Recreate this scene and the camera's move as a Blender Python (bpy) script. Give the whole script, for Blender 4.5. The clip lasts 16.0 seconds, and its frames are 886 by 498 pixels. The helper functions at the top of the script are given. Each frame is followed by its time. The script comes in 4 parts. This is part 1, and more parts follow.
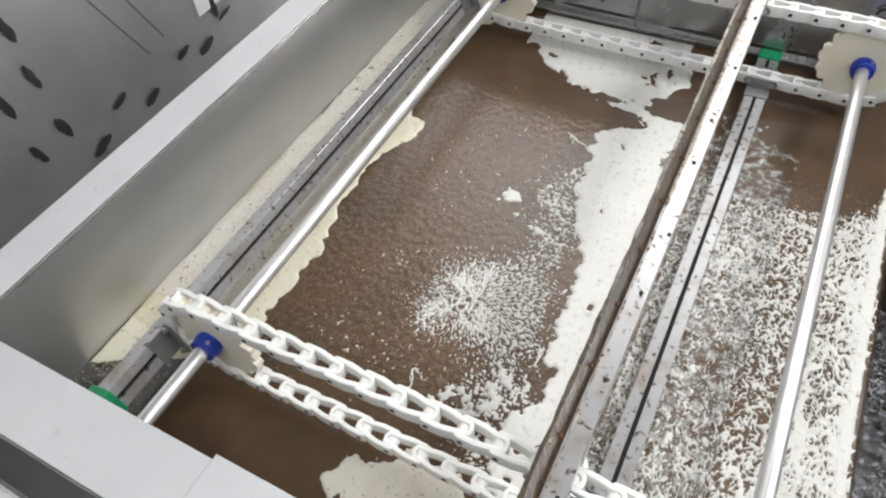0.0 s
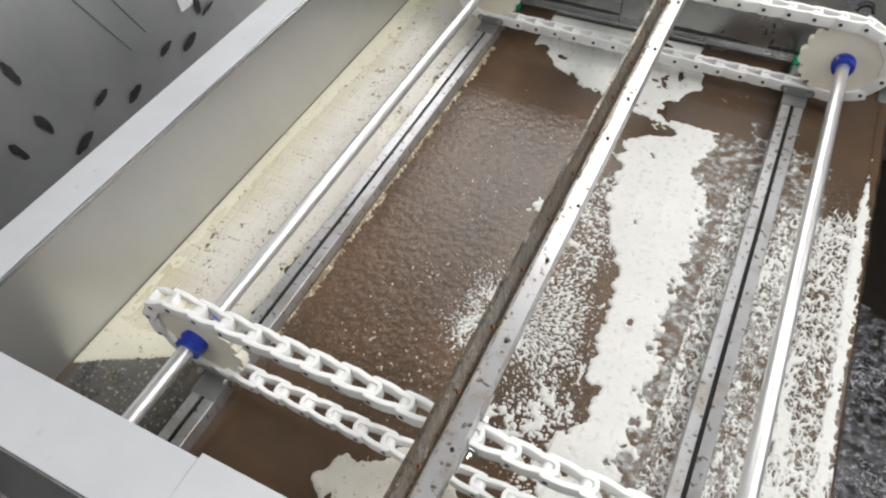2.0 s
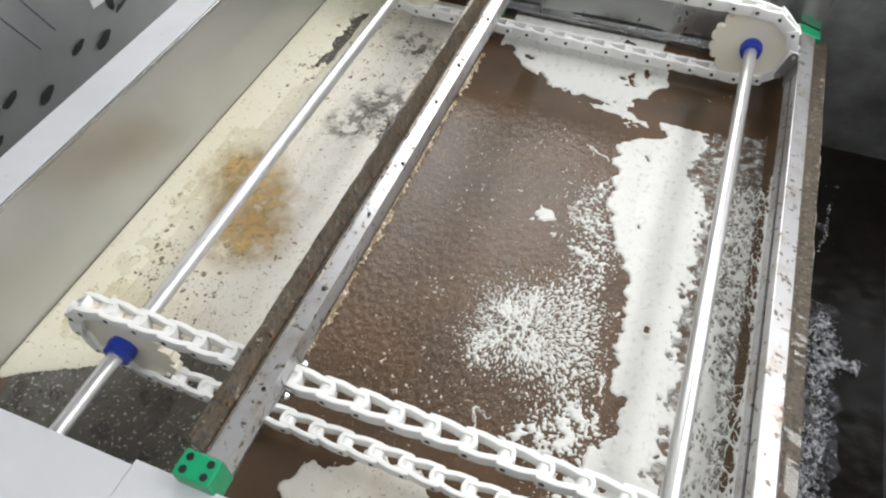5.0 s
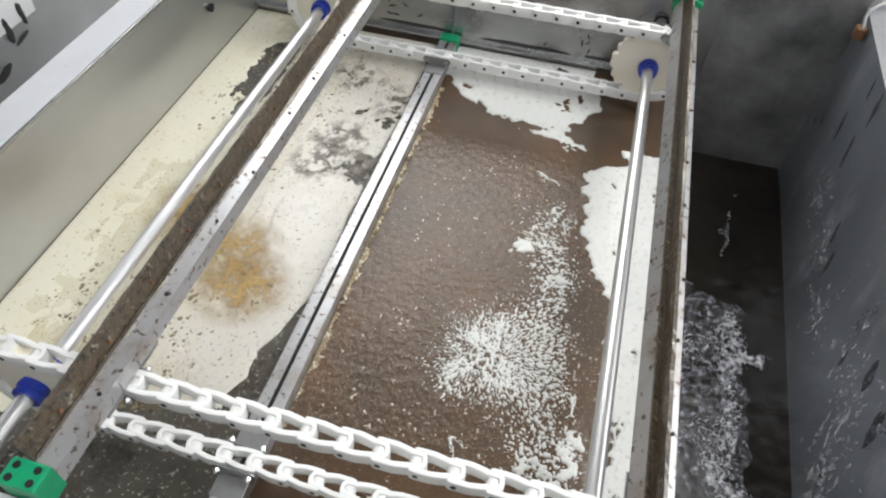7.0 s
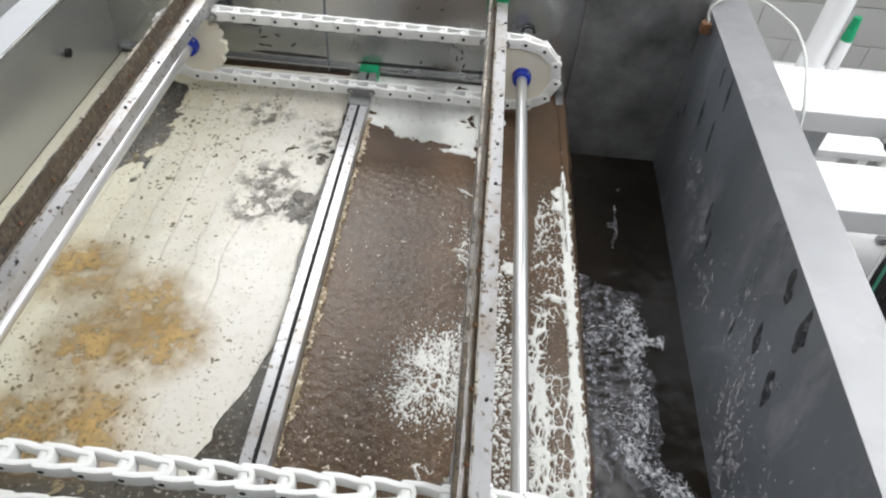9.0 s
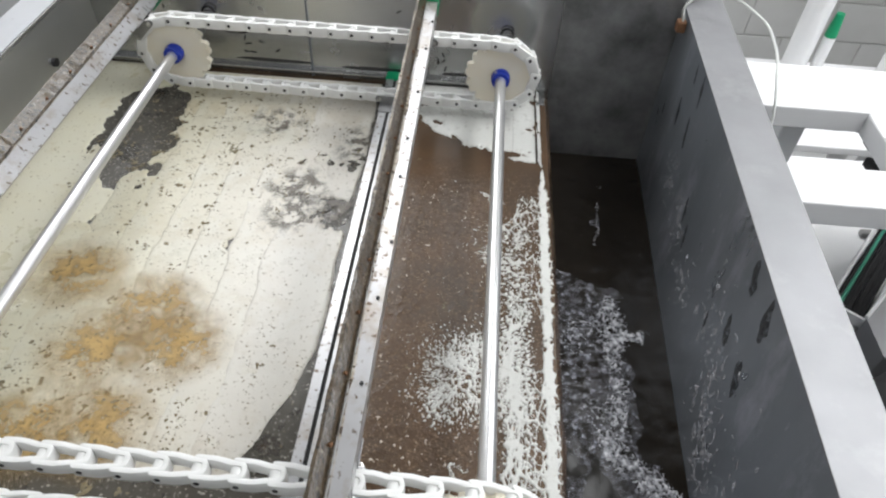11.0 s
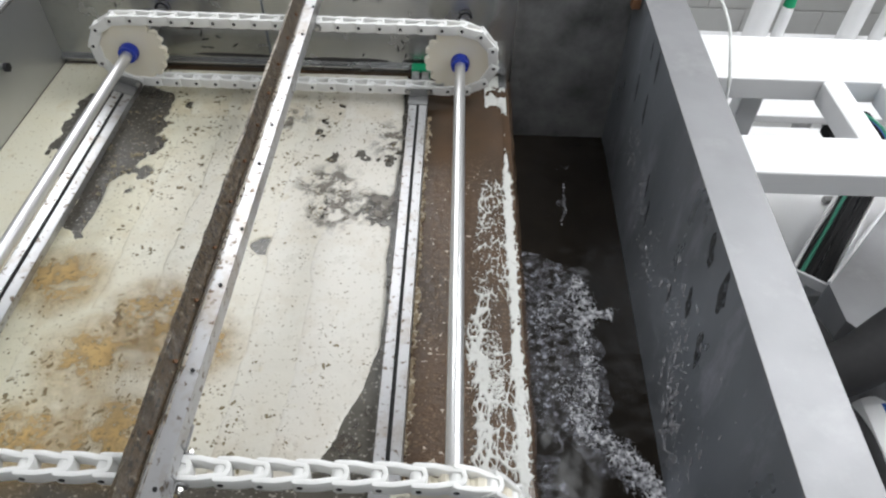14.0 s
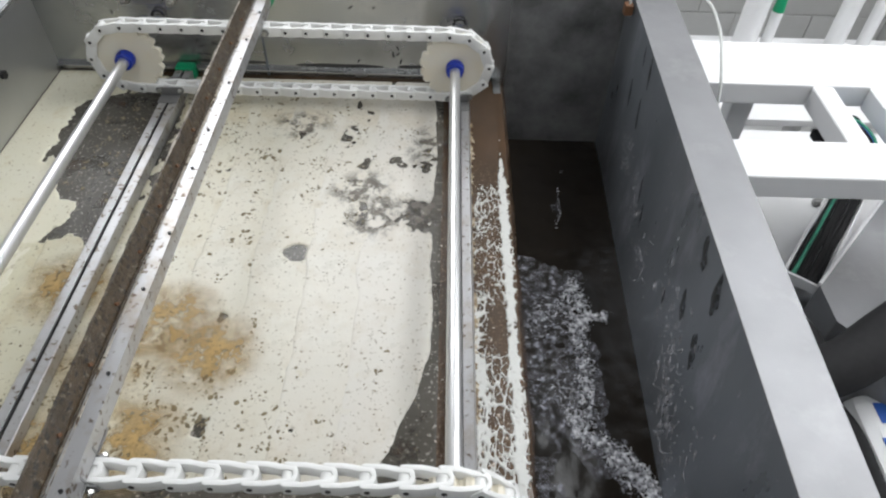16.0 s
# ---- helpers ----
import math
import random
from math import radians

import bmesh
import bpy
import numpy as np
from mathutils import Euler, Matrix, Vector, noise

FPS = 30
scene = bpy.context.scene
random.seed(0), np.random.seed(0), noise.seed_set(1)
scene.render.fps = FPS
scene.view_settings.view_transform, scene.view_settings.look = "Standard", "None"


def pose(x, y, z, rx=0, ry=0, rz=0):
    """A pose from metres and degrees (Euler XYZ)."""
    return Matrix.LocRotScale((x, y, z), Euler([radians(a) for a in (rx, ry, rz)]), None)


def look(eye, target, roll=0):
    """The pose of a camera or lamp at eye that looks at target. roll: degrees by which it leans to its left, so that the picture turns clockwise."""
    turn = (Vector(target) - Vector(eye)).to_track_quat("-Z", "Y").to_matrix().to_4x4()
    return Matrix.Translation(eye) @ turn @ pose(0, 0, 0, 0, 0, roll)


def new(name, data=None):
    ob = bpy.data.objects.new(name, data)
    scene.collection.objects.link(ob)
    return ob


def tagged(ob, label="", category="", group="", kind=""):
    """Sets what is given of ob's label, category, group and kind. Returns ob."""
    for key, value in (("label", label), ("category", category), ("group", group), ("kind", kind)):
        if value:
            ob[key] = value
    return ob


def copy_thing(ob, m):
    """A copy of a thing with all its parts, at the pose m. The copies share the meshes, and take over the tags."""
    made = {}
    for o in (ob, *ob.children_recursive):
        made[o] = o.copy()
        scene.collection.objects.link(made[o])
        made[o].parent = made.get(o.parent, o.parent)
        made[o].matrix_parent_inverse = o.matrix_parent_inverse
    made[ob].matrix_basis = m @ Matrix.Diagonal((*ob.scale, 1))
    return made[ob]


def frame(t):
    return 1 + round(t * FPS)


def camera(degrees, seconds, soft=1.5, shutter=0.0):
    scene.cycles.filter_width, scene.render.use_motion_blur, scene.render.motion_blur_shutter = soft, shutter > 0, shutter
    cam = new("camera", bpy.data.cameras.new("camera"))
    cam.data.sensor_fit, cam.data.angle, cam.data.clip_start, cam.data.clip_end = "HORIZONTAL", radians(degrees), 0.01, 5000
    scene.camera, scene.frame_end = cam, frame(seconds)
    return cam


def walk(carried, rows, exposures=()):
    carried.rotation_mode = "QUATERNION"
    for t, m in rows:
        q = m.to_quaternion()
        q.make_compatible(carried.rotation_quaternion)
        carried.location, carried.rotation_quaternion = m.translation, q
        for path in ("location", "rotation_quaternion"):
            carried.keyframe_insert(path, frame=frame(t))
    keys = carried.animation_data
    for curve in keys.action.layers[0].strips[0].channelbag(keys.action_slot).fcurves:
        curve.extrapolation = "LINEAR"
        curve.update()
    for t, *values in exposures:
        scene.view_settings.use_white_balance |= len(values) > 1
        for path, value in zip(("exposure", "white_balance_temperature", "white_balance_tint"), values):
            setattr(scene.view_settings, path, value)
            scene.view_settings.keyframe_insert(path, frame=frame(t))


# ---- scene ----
cam = camera(66.5, 16.0, 2.2)
PATH = [
    (0, (0.921, -0.463, 1.294), (0.249, 0.611, -0.249), -5.7),
    (0.5, (0.921, -0.463, 1.293), (0.262, 0.614, -0.252), -5.5),
    (1, (0.921, -0.463, 1.293), (0.276, 0.618, -0.254), -5.1),
    (1.5, (0.920, -0.463, 1.292), (0.281, 0.619, -0.255), -4.9),
    (2, (0.920, -0.464, 1.292), (0.289, 0.621, -0.257), -4.6),
    (2.5, (0.923, -0.465, 1.291), (0.326, 0.627, -0.266), -3.5),
    (3, (0.927, -0.466, 1.289), (0.345, 0.634, -0.268), -3.0),
    (5.5, (0.941, -0.473, 1.295), (0.520, 0.693, -0.269), 0.1),
    (6, (0.941, -0.474, 1.291), (0.563, 0.721, -0.263), 1.3),
    (6.5, (0.954, -0.481, 1.298), (0.618, 0.743, -0.242), 2.4),
    (7, (0.977, -0.496, 1.309), (0.687, 0.766, -0.200), 3.2),
    (7.5, (0.976, -0.493, 1.285), (0.808, 0.854, -0.173), 3.5),
    (8, (0.972, -0.502, 1.311), (0.885, 0.872, -0.132), 4.2),
    (8.5, (0.978, -0.520, 1.307), (0.931, 0.874, -0.122), 4.7),
    (9, (0.998, -0.511, 1.284), (0.967, 0.866, -0.163), 4.8),
    (11.5, (1.100, -0.542, 1.304), (1.052, 0.846, -0.136), 2.9),
    (12, (1.113, -0.540, 1.305), (1.091, 0.845, -0.142), 2.7),
    (12.5, (1.125, -0.541, 1.299), (1.120, 0.837, -0.155), 2.5),
    (13, (1.139, -0.536, 1.303), (1.139, 0.834, -0.161), 2.2),
    (13.5, (1.143, -0.541, 1.305), (1.132, 0.829, -0.160), 1.8),
    (14, (1.140, -0.540, 1.307), (1.137, 0.824, -0.163), 1.8),
    (14.5, (1.141, -0.539, 1.303), (1.142, 0.827, -0.166), 1.8),
    (15, (1.143, -0.539, 1.303), (1.143, 0.832, -0.163), 1.6),
    (15.5, (1.138, -0.539, 1.309), (1.145, 0.833, -0.155), 1.6),
    (16, (1.128, -0.551, 1.325), (1.146, 0.820, -0.139), 2.1),
]
walk(cam, [(t, look(eye, target, roll)) for t, eye, target, roll in PATH], [(0, -0.27, 6680, 11), (3, -0.31, 6640, 11), (5.5, -0.27, 6560, 10), (8, -0.28, 6500, 10), (11.5, -0.48, 6450, 10), (16, -0.64, 6400, 10)])

# ---------------------------------------------------------------- plan (metres)
WZ = -0.185            # liquid level in the tank
TZ = -0.467            # liquid level in the trough
XL, XW, XR = -0.385, 1.36, 1.765   # left wall, weir edge, right wall (inner faces)
YN, YF = -0.275, 1.79  # near wall, far wall (inner faces)
ZL, ZR = 0.165, 0.226  # rims: left and near / right and far
L, R = 1.175, 0.1215   # shaft spacing, pitch radius
UN = 44                # links in a loop: 16.5 straight and 5.5 round each sprocket
P = L / 16.5
CY = (-0.012, 1.598)      # the two chain planes
RATE = 1.18            # links per second
FLIGHT_U = (-2.10, 12.90, 26.90)

# the trough wall stands slightly askew to the tank
SKEW = pose(XR, 0.45, 0, 0, 0, -1.4) @ pose(-XR, -0.45, 0)

# ---------------------------------------------------------------- light
world = bpy.data.worlds.new("world")
scene.world = world
world.use_nodes = True
wn = world.node_tree.nodes
sky = wn.new("ShaderNodeTexSky")
sky.sky_type = "NISHITA"
sky.sun_disc = False
sky.sun_elevation, sky.sun_rotation = radians(40), radians(70)
wn["Background"].inputs["Strength"].default_value = 0.12
world.node_tree.links.new(sky.outputs["Color"], wn["Background"].inputs["Color"])


def area(name, m, sx, sy, watts, color=(1, 1, 1)):
    d = bpy.data.lights.new(name, "AREA")
    d.shape, d.size, d.size_y, d.energy, d.color = "RECTANGLE", sx, sy, watts, color
    o = new(name, d)
    o.matrix_world = m
    return o


# daylight through the side window, and added overhead fill lamps out of view
area("window_light", look((4.30, 1.2, 1.75), (0.4, 0.9, -0.2)), 3.6, 2.0, 58, (1.0, 0.98, 0.95))
area("high_window_light", look((-0.5, 4.40, 2.28), (-0.5, 0.9, 0.6)), 3.2, 1.3, 62, (1.0, 0.98, 0.95))
area("fill_lamp", look((-0.5, 3.5, 3.1), (-0.5, 3.5, 0)), 2.6, 1.2, 62, (0.97, 0.99, 1.0))
area("fill_lamp", look((0.6, -1.3, 3.1), (0.6, -1.3, 0)), 2.4, 0.8, 42, (0.97, 0.99, 1.0))
area("fill_lamp", look((3.0, 1.6, 3.1), (3.0, 1.6, 0)), 1.2, 2.2, 125, (0.97, 0.99, 1.0))


# ---------------------------------------------------------------- materials
def mat(name, color, rough=0.5, metal=0.0, alt=None, scale=6.0, amount=0.5, fine=None, fine_scale=80.0, fine_cut=(0.55, 0.65),
        bump=0.1, bump_scale=60.0, bump_dist=0.002, stretch=(1, 1, 1), rough_var=0.1, stain=None, stain_scale=3.0, stain_cut=(0.55, 0.7), island=0.0, coat=0.0, shift=False, veil=None, calm=None):
    m = bpy.data.materials.new(name)
    m.use_nodes = True
    nt = m.node_tree
    n, ln = nt.nodes, nt.links
    b = n["Principled BSDF"]
    b.inputs["Metallic"].default_value = metal
    b.inputs["Coat Weight"].default_value = coat
    tc = n.new("ShaderNodeTexCoord")
    mp = n.new("ShaderNodeMapping")
    mp.inputs["Scale"].default_value = stretch
    ln.new(tc.outputs["Object"], mp.inputs["Vector"])
    if shift:
        oi = n.new("ShaderNodeObjectInfo")
        sc_ = n.new("ShaderNodeMath")
        sc_.operation = "MULTIPLY"
        sc_.inputs[1].default_value = 40
        ln.new(oi.outputs["Random"], sc_.inputs[0])
        ln.new(sc_.outputs[0], mp.inputs["Location"])

    def tex(sc, detail=5.0, rg=0.6):
        t = n.new("ShaderNodeTexNoise")
        t.inputs["Scale"].default_value = sc
        t.inputs["Detail"].default_value = detail
        t.inputs["Roughness"].default_value = rg
        ln.new(mp.outputs["Vector"], t.inputs["Vector"])
        return t.outputs["Fac"]

    def ramp(fac, lo, hi):
        r = n.new("ShaderNodeMapRange")
        r.inputs["From Min"].default_value, r.inputs["From Max"].default_value = lo, hi
        ln.new(fac, r.inputs["Value"])
        return r.outputs["Result"]

    def mix(fac, a, c):
        x = n.new("ShaderNodeMix")
        x.data_type = "RGBA"
        ln.new(fac, x.inputs["Factor"])
        if isinstance(a, tuple):
            x.inputs["A"].default_value = (*a, 1)
        else:
            ln.new(a, x.inputs["A"])
        x.inputs["B"].default_value = (*c, 1)
        return x.outputs["Result"]

    def times(a, c):
        x = n.new("ShaderNodeMath")
        x.operation = "MULTIPLY"
        ln.new(a, x.inputs[0])
        if isinstance(c, float):
            x.inputs[1].default_value = c
        else:
            ln.new(c, x.inputs[1])
        return x.outputs[0]

    if calm:
        # smooth liquid towards both ends of the tank, rippled and full of bubbles between them
        sy = n.new("ShaderNodeSeparateXYZ")
        ln.new(tc.outputs["Object"], sy.inputs[0])
        wob = n.new("ShaderNodeMath")
        wob.operation = "MULTIPLY_ADD"
        ln.new(tex(7.0, 3.0, 0.5), wob.inputs[0])
        wob.inputs[1].default_value = 0.16
        ln.new(sy.outputs["Y"], wob.inputs[2])
        busy = times(ramp(wob.outputs[0], calm[1] + 0.14, calm[1]), ramp(wob.outputs[0], calm[0], calm[0] + 0.12))

    big = tex(scale)
    col = mix(ramp(big, 0.5 - 0.25, 0.5 + 0.25), color, alt or tuple(c * (1 - 0.3 * amount) for c in color))
    if stain:
        sf = tex(stain_scale, 6.0, 0.7)
        col = mix(ramp(sf, *stain_cut), col, stain)
    if fine:
        ff = ramp(tex(fine_scale, 3.0, 0.5), *fine_cut)
        col = mix(times(ff, busy) if calm else ff, col, fine)
    ln.new(col, b.inputs["Base Color"])
    rr = n.new("ShaderNodeMapRange")
    rr.inputs["To Min"].default_value, rr.inputs["To Max"].default_value = max(0.02, rough - rough_var), min(1, rough + rough_var)
    ln.new(tex(scale * 2.3), rr.inputs["Value"])
    ln.new(rr.outputs["Result"], b.inputs["Roughness"])
    if veil:
        # thin froth: broken by noise, and fading out from the middle where a size is given
        al = ramp(tex(veil[2], 5.0, 0.65), veil[3], veil[4])
        if veil[0]:
            m2 = n.new("ShaderNodeMapping")
            m2.inputs["Scale"].default_value = (1 / veil[0], 1 / veil[1], 0)
            ln.new(tc.outputs["Object"], m2.inputs["Vector"])
            vl = n.new("ShaderNodeVectorMath")
            vl.operation = "LENGTH"
            ln.new(m2.outputs["Vector"], vl.inputs[0])
            fade = n.new("ShaderNodeMapRange")
            fade.inputs["From Min"].default_value, fade.inputs["From Max"].default_value = 0.15, 1.0
            fade.inputs["To Min"].default_value, fade.inputs["To Max"].default_value = 1.1, 0.0
            ln.new(vl.outputs["Value"], fade.inputs["Value"])
            mu = n.new("ShaderNodeMath")
            mu.operation, mu.use_clamp = "MULTIPLY", True
            ln.new(al, mu.inputs[0])
            ln.new(fade.outputs["Result"], mu.inputs[1])
            al = mu.outputs[0]
        ln.new(al, b.inputs["Alpha"])
    if bump:
        bp = n.new("ShaderNodeBump")
        bp.inputs["Strength"].default_value, bp.inputs["Distance"].default_value = bump, bump_dist
        ln.new(times(tex(bump_scale), busy) if calm else tex(bump_scale), bp.inputs["Height"])
        ln.new(bp.outputs["Normal"], b.inputs["Normal"])
    return m


STEEL = mat("stainless_sheet", (0.50, 0.50, 0.49), 0.24, 0.85, alt=(0.40, 0.41, 0.42), scale=3.0, fine=(0.36, 0.36, 0.36), fine_scale=40, fine_cut=(0.62, 0.8),
            bump=0.06, bump_scale=9, bump_dist=0.01, rough_var=0.12)
STEEL_SHINE = mat("bright_stainless", (0.56, 0.56, 0.55), 0.33, 0.8, alt=(0.46, 0.47, 0.47), scale=2.0, bump=0.02, bump_scale=5, bump_dist=0.01, rough_var=0.06)
STEEL_RIM = mat("rim_steel", (0.60, 0.61, 0.63), 0.6, 0.25, alt=(0.53, 0.54, 0.56), scale=5.0, bump=0.08, bump_scale=30, fine=(0.45, 0.45, 0.45), fine_scale=24, fine_cut=(0.68, 0.8))
STEEL_DARK = mat("dull_dark_steel", (0.255, 0.285, 0.32), 0.45, 0.45, alt=(0.15, 0.165, 0.185), scale=4.0, stain=(0.32, 0.33, 0.37), stain_scale=7.0, stain_cut=(0.56, 0.75),
                 fine=(0.46, 0.46, 0.50), fine_scale=48, fine_cut=(0.66, 0.74), bump=0.08, bump_scale=20, stretch=(1, 0.6, 1))
WALL_BLUE = mat("dull_blue_steel", (0.40, 0.435, 0.485), 0.32, 0.6, alt=(0.22, 0.245, 0.28), scale=2.6, stain=(0.62, 0.64, 0.72), stain_scale=5.0, stain_cut=(0.55, 0.78),
                fine=(0.56, 0.57, 0.62), fine_scale=55, fine_cut=(0.67, 0.76), bump=0.10, bump_scale=14, stretch=(1, 1, 0.4), rough_var=0.14)
MOTTLED_DARK = mat("mottled_dark_steel", (0.41, 0.41, 0.415), 0.38, 0.6, alt=(0.13, 0.13, 0.13), scale=6.0, stain=(0.13, 0.13, 0.13), stain_scale=9.0, stain_cut=(0.60, 0.8), bump=0.1, bump_scale=30)
SPLASH = mat("dried_splash", (0.62, 0.62, 0.66), 0.6, alt=(0.42, 0.43, 0.47), scale=30, bump=0.2, veil=(0, 0, 90.0, 0.25, 0.62))
# rim steel in a darkened copy that offsets strong side light; its mottling is wear
RIM_WORN_DIM = mat("dimmed_worn_rim_steel", (0.31, 0.31, 0.32), 0.5, 0.5, alt=(0.25, 0.25, 0.26), scale=4.0, stain=(0.35, 0.35, 0.355), stain_scale=6.0, stain_cut=(0.54, 0.80), fine=(0.30, 0.30, 0.30), fine_scale=22, fine_cut=(0.68, 0.80), bump=0.12, bump_scale=18, rough_var=0.15)
PANEL = mat("grey_panel", (0.58, 0.585, 0.59), 0.38, 0.7, alt=(0.40, 0.405, 0.41), scale=2.2, bump=0.05)
SHAFT = mat("polished_shaft", (0.80, 0.80, 0.80), 0.34, 0.85, scale=12, bump=0.03, stretch=(1, 0.1, 1), rough_var=0.06)
ALU = mat("aluminium_profile", (0.55, 0.55, 0.56), 0.34, 0.7, scale=9, fine=(0.16, 0.12, 0.09), fine_scale=60, fine_cut=(0.60, 0.68), stain=(0.37, 0.31, 0.25), stain_scale=9, stain_cut=(0.50, 0.72), shift=True, bump=0.06)
SLOT_SHADE = mat("slot_shade", (0.008, 0.008, 0.008), 0.8)
BLADE = mat("soiled_blade", (0.046, 0.034, 0.020), 0.32, 0.0, alt=(0.100, 0.068, 0.036), scale=14, fine=(0.018, 0.014, 0.010), fine_scale=85, fine_cut=(0.54, 0.62), stain=(0.30, 0.26, 0.20), stain_scale=55, stain_cut=(0.58, 0.66),
            bump=0.9, bump_scale=70, bump_dist=0.007, shift=True, coat=0.5)
CRUST = mat("pale_crust", (0.56, 0.53, 0.48), 0.6, alt=(0.22, 0.17, 0.11), scale=22, fine=(0.07, 0.05, 0.03), fine_scale=70, fine_cut=(0.54, 0.60), bump=0.6, bump_scale=90, bump_dist=0.004, shift=True)
CHAIN = mat("white_plastic", (0.82, 0.82, 0.81), 0.38, alt=(0.76, 0.76, 0.74), scale=30, bump=0.05, coat=0.1)
SPROCKET = mat("cream_plastic", (0.80, 0.73, 0.58), 0.45, alt=(0.80, 0.77, 0.68), scale=9, bump=0.05)
BLUE = mat("blue_plastic", (0.012, 0.045, 0.42), 0.35, alt=(0.01, 0.03, 0.3), scale=20)
GREEN = mat("green_plastic", (0.0, 0.30, 0.13), 0.4, alt=(0.0, 0.24, 0.10), scale=20)
BRACKET = mat("bracket_steel", (0.33, 0.33, 0.33), 0.4, 0.7, alt=(0.24, 0.24, 0.24), scale=25)
BOLT = mat("bolt_steel", (0.55, 0.54, 0.52), 0.3, 1.0, scale=60)
PIN = mat("dark_pin", (0.03, 0.03, 0.032), 0.45, 0.5, scale=60)
RUST = mat("rust", (0.22, 0.10, 0.045), 0.8, alt=(0.12, 0.06, 0.03), scale=40, bump=0.3)
SLUDGE = mat("brown_liquor", (0.120, 0.070, 0.039), 0.13, alt=(0.056, 0.041, 0.029), scale=3.0, fine=(0.215, 0.15, 0.10), fine_scale=170, fine_cut=(0.55, 0.72),
             bump=0.7, bump_scale=42, bump_dist=0.006, rough_var=0.05, calm=(0.10, 1.27))
SLUDGE.node_tree.nodes["Principled BSDF"].inputs["Specular IOR Level"].default_value = 0.4
TROUGH = mat("dark_liquor", (0.011, 0.009, 0.007), 0.16, alt=(0.020, 0.016, 0.012), scale=5, bump=0.22, bump_scale=30, bump_dist=0.005, fine=(0.04, 0.033, 0.026), fine_scale=90, fine_cut=(0.66, 0.80))
TROUGH.node_tree.nodes["Principled BSDF"].inputs["Specular IOR Level"].default_value = 0.16
def scum(k):
    """Floating scum, from pale and pinkish behind the scraper (0) to yellowish cream (1)."""
    def between(a, b_):
        return tuple(p + (q - p) * k for p, q in zip(a, b_))
    return mat("scum", between((0.63, 0.615, 0.56), (0.62, 0.605, 0.47)), 0.30, alt=between((0.64, 0.60, 0.53), (0.60, 0.55, 0.37)), scale=4.0, stain=between((0.52, 0.46, 0.36), (0.47, 0.38, 0.19)), stain_scale=4.5, stain_cut=(0.50, 0.78),
               fine=between((0.36, 0.32, 0.25), (0.30, 0.25, 0.14)), fine_scale=90, fine_cut=(0.62, 0.70), bump=0.25, bump_scale=120, bump_dist=0.002, coat=0.08)


SCUM = [scum(k / 7) for k in range(8)]
PALE = SCUM[0]
STILL = mat("still_scum", (0.70, 0.68, 0.565), 0.34, alt=(0.68, 0.64, 0.48), scale=4.0, stain=(0.50, 0.39, 0.18), stain_scale=5.5, stain_cut=(0.58, 0.82), fine=(0.36, 0.30, 0.18), fine_scale=85, fine_cut=(0.63, 0.72),
            bump=0.25, bump_scale=120, bump_dist=0.002, coat=0.08)
OCHRE = mat("ochre_froth", (0.40, 0.25, 0.08), 0.6, alt=(0.52, 0.36, 0.15), scale=14, fine=(0.13, 0.085, 0.03), fine_scale=75, fine_cut=(0.56, 0.68), bump=0.3, bump_scale=120, bump_dist=0.002, shift=True,
            veil=(0.16, 0.15, 17.0, 0.30, 0.60))
TROUGH_FOAM = mat("trough_froth", (0.66, 0.66, 0.70), 0.5, alt=(0.50, 0.50, 0.53), scale=12, fine=(0.80, 0.80, 0.82), fine_scale=60, fine_cut=(0.5, 0.65), bump=0.4, bump_scale=150, bump_dist=0.002, veil=(0, 0, 60.0, 0.34, 0.60))
THIN_FOAM = mat("thin_froth", (0.42, 0.42, 0.48), 0.5, alt=(0.34, 0.34, 0.38), scale=9, fine=(0.68, 0.68, 0.72), fine_scale=70, fine_cut=(0.54, 0.66), bump=0.3, bump_scale=150, bump_dist=0.002, veil=(0, 0, 40.0, 0.42, 0.86))
WHITE_FOAM = mat("white_foam", (0.69, 0.69, 0.66), 0.55, alt=(0.62, 0.62, 0.59), scale=9.0, fine=(0.50, 0.49, 0.46), fine_scale=60, fine_cut=(0.56, 0.72), bump=0.4, bump_scale=150, bump_dist=0.002)
BUBBLE = mat("tan_bubbles", (0.52, 0.42, 0.33), 0.35, alt=(0.66, 0.58, 0.50), scale=30, bump=0.2)
FRINGE = mat("tan_froth", (0.40, 0.31, 0.19), 0.55, alt=(0.16, 0.11, 0.06), scale=45, fine=(0.70, 0.63, 0.50), fine_scale=120, fine_cut=(0.52, 0.62), bump=0.5, bump_scale=140, bump_dist=0.003)
GREY_FILM = mat("grey_film", (0.58, 0.58, 0.56), 0.4, alt=(0.46, 0.46, 0.44), scale=9, fine=(0.80, 0.80, 0.77), fine_scale=75, fine_cut=(0.54, 0.64), bump=0.3, bump_scale=150, bump_dist=0.002, veil=(0, 0, 34.0, 0.42, 0.74))
GREY_SKIN = mat("grey_skin", (0.10, 0.092, 0.078), 0.2, alt=(0.065, 0.058, 0.047), scale=8, fine=(0.34, 0.32, 0.28), fine_scale=110, fine_cut=(0.60, 0.68), bump=0.4, bump_scale=70, bump_dist=0.003, shift=True, veil=(0, 0, 9.0, 0.22, 0.46))
TORN = mat("grey_torn_scum", (0.105, 0.09, 0.072), 0.4, alt=(0.20, 0.175, 0.145), scale=16, fine=(0.62, 0.60, 0.55), fine_scale=60, fine_cut=(0.63, 0.68), bump=0.3, bump_scale=100, bump_dist=0.002, shift=True, veil=(0.13, 0.10, 22.0, 0.46, 0.57))
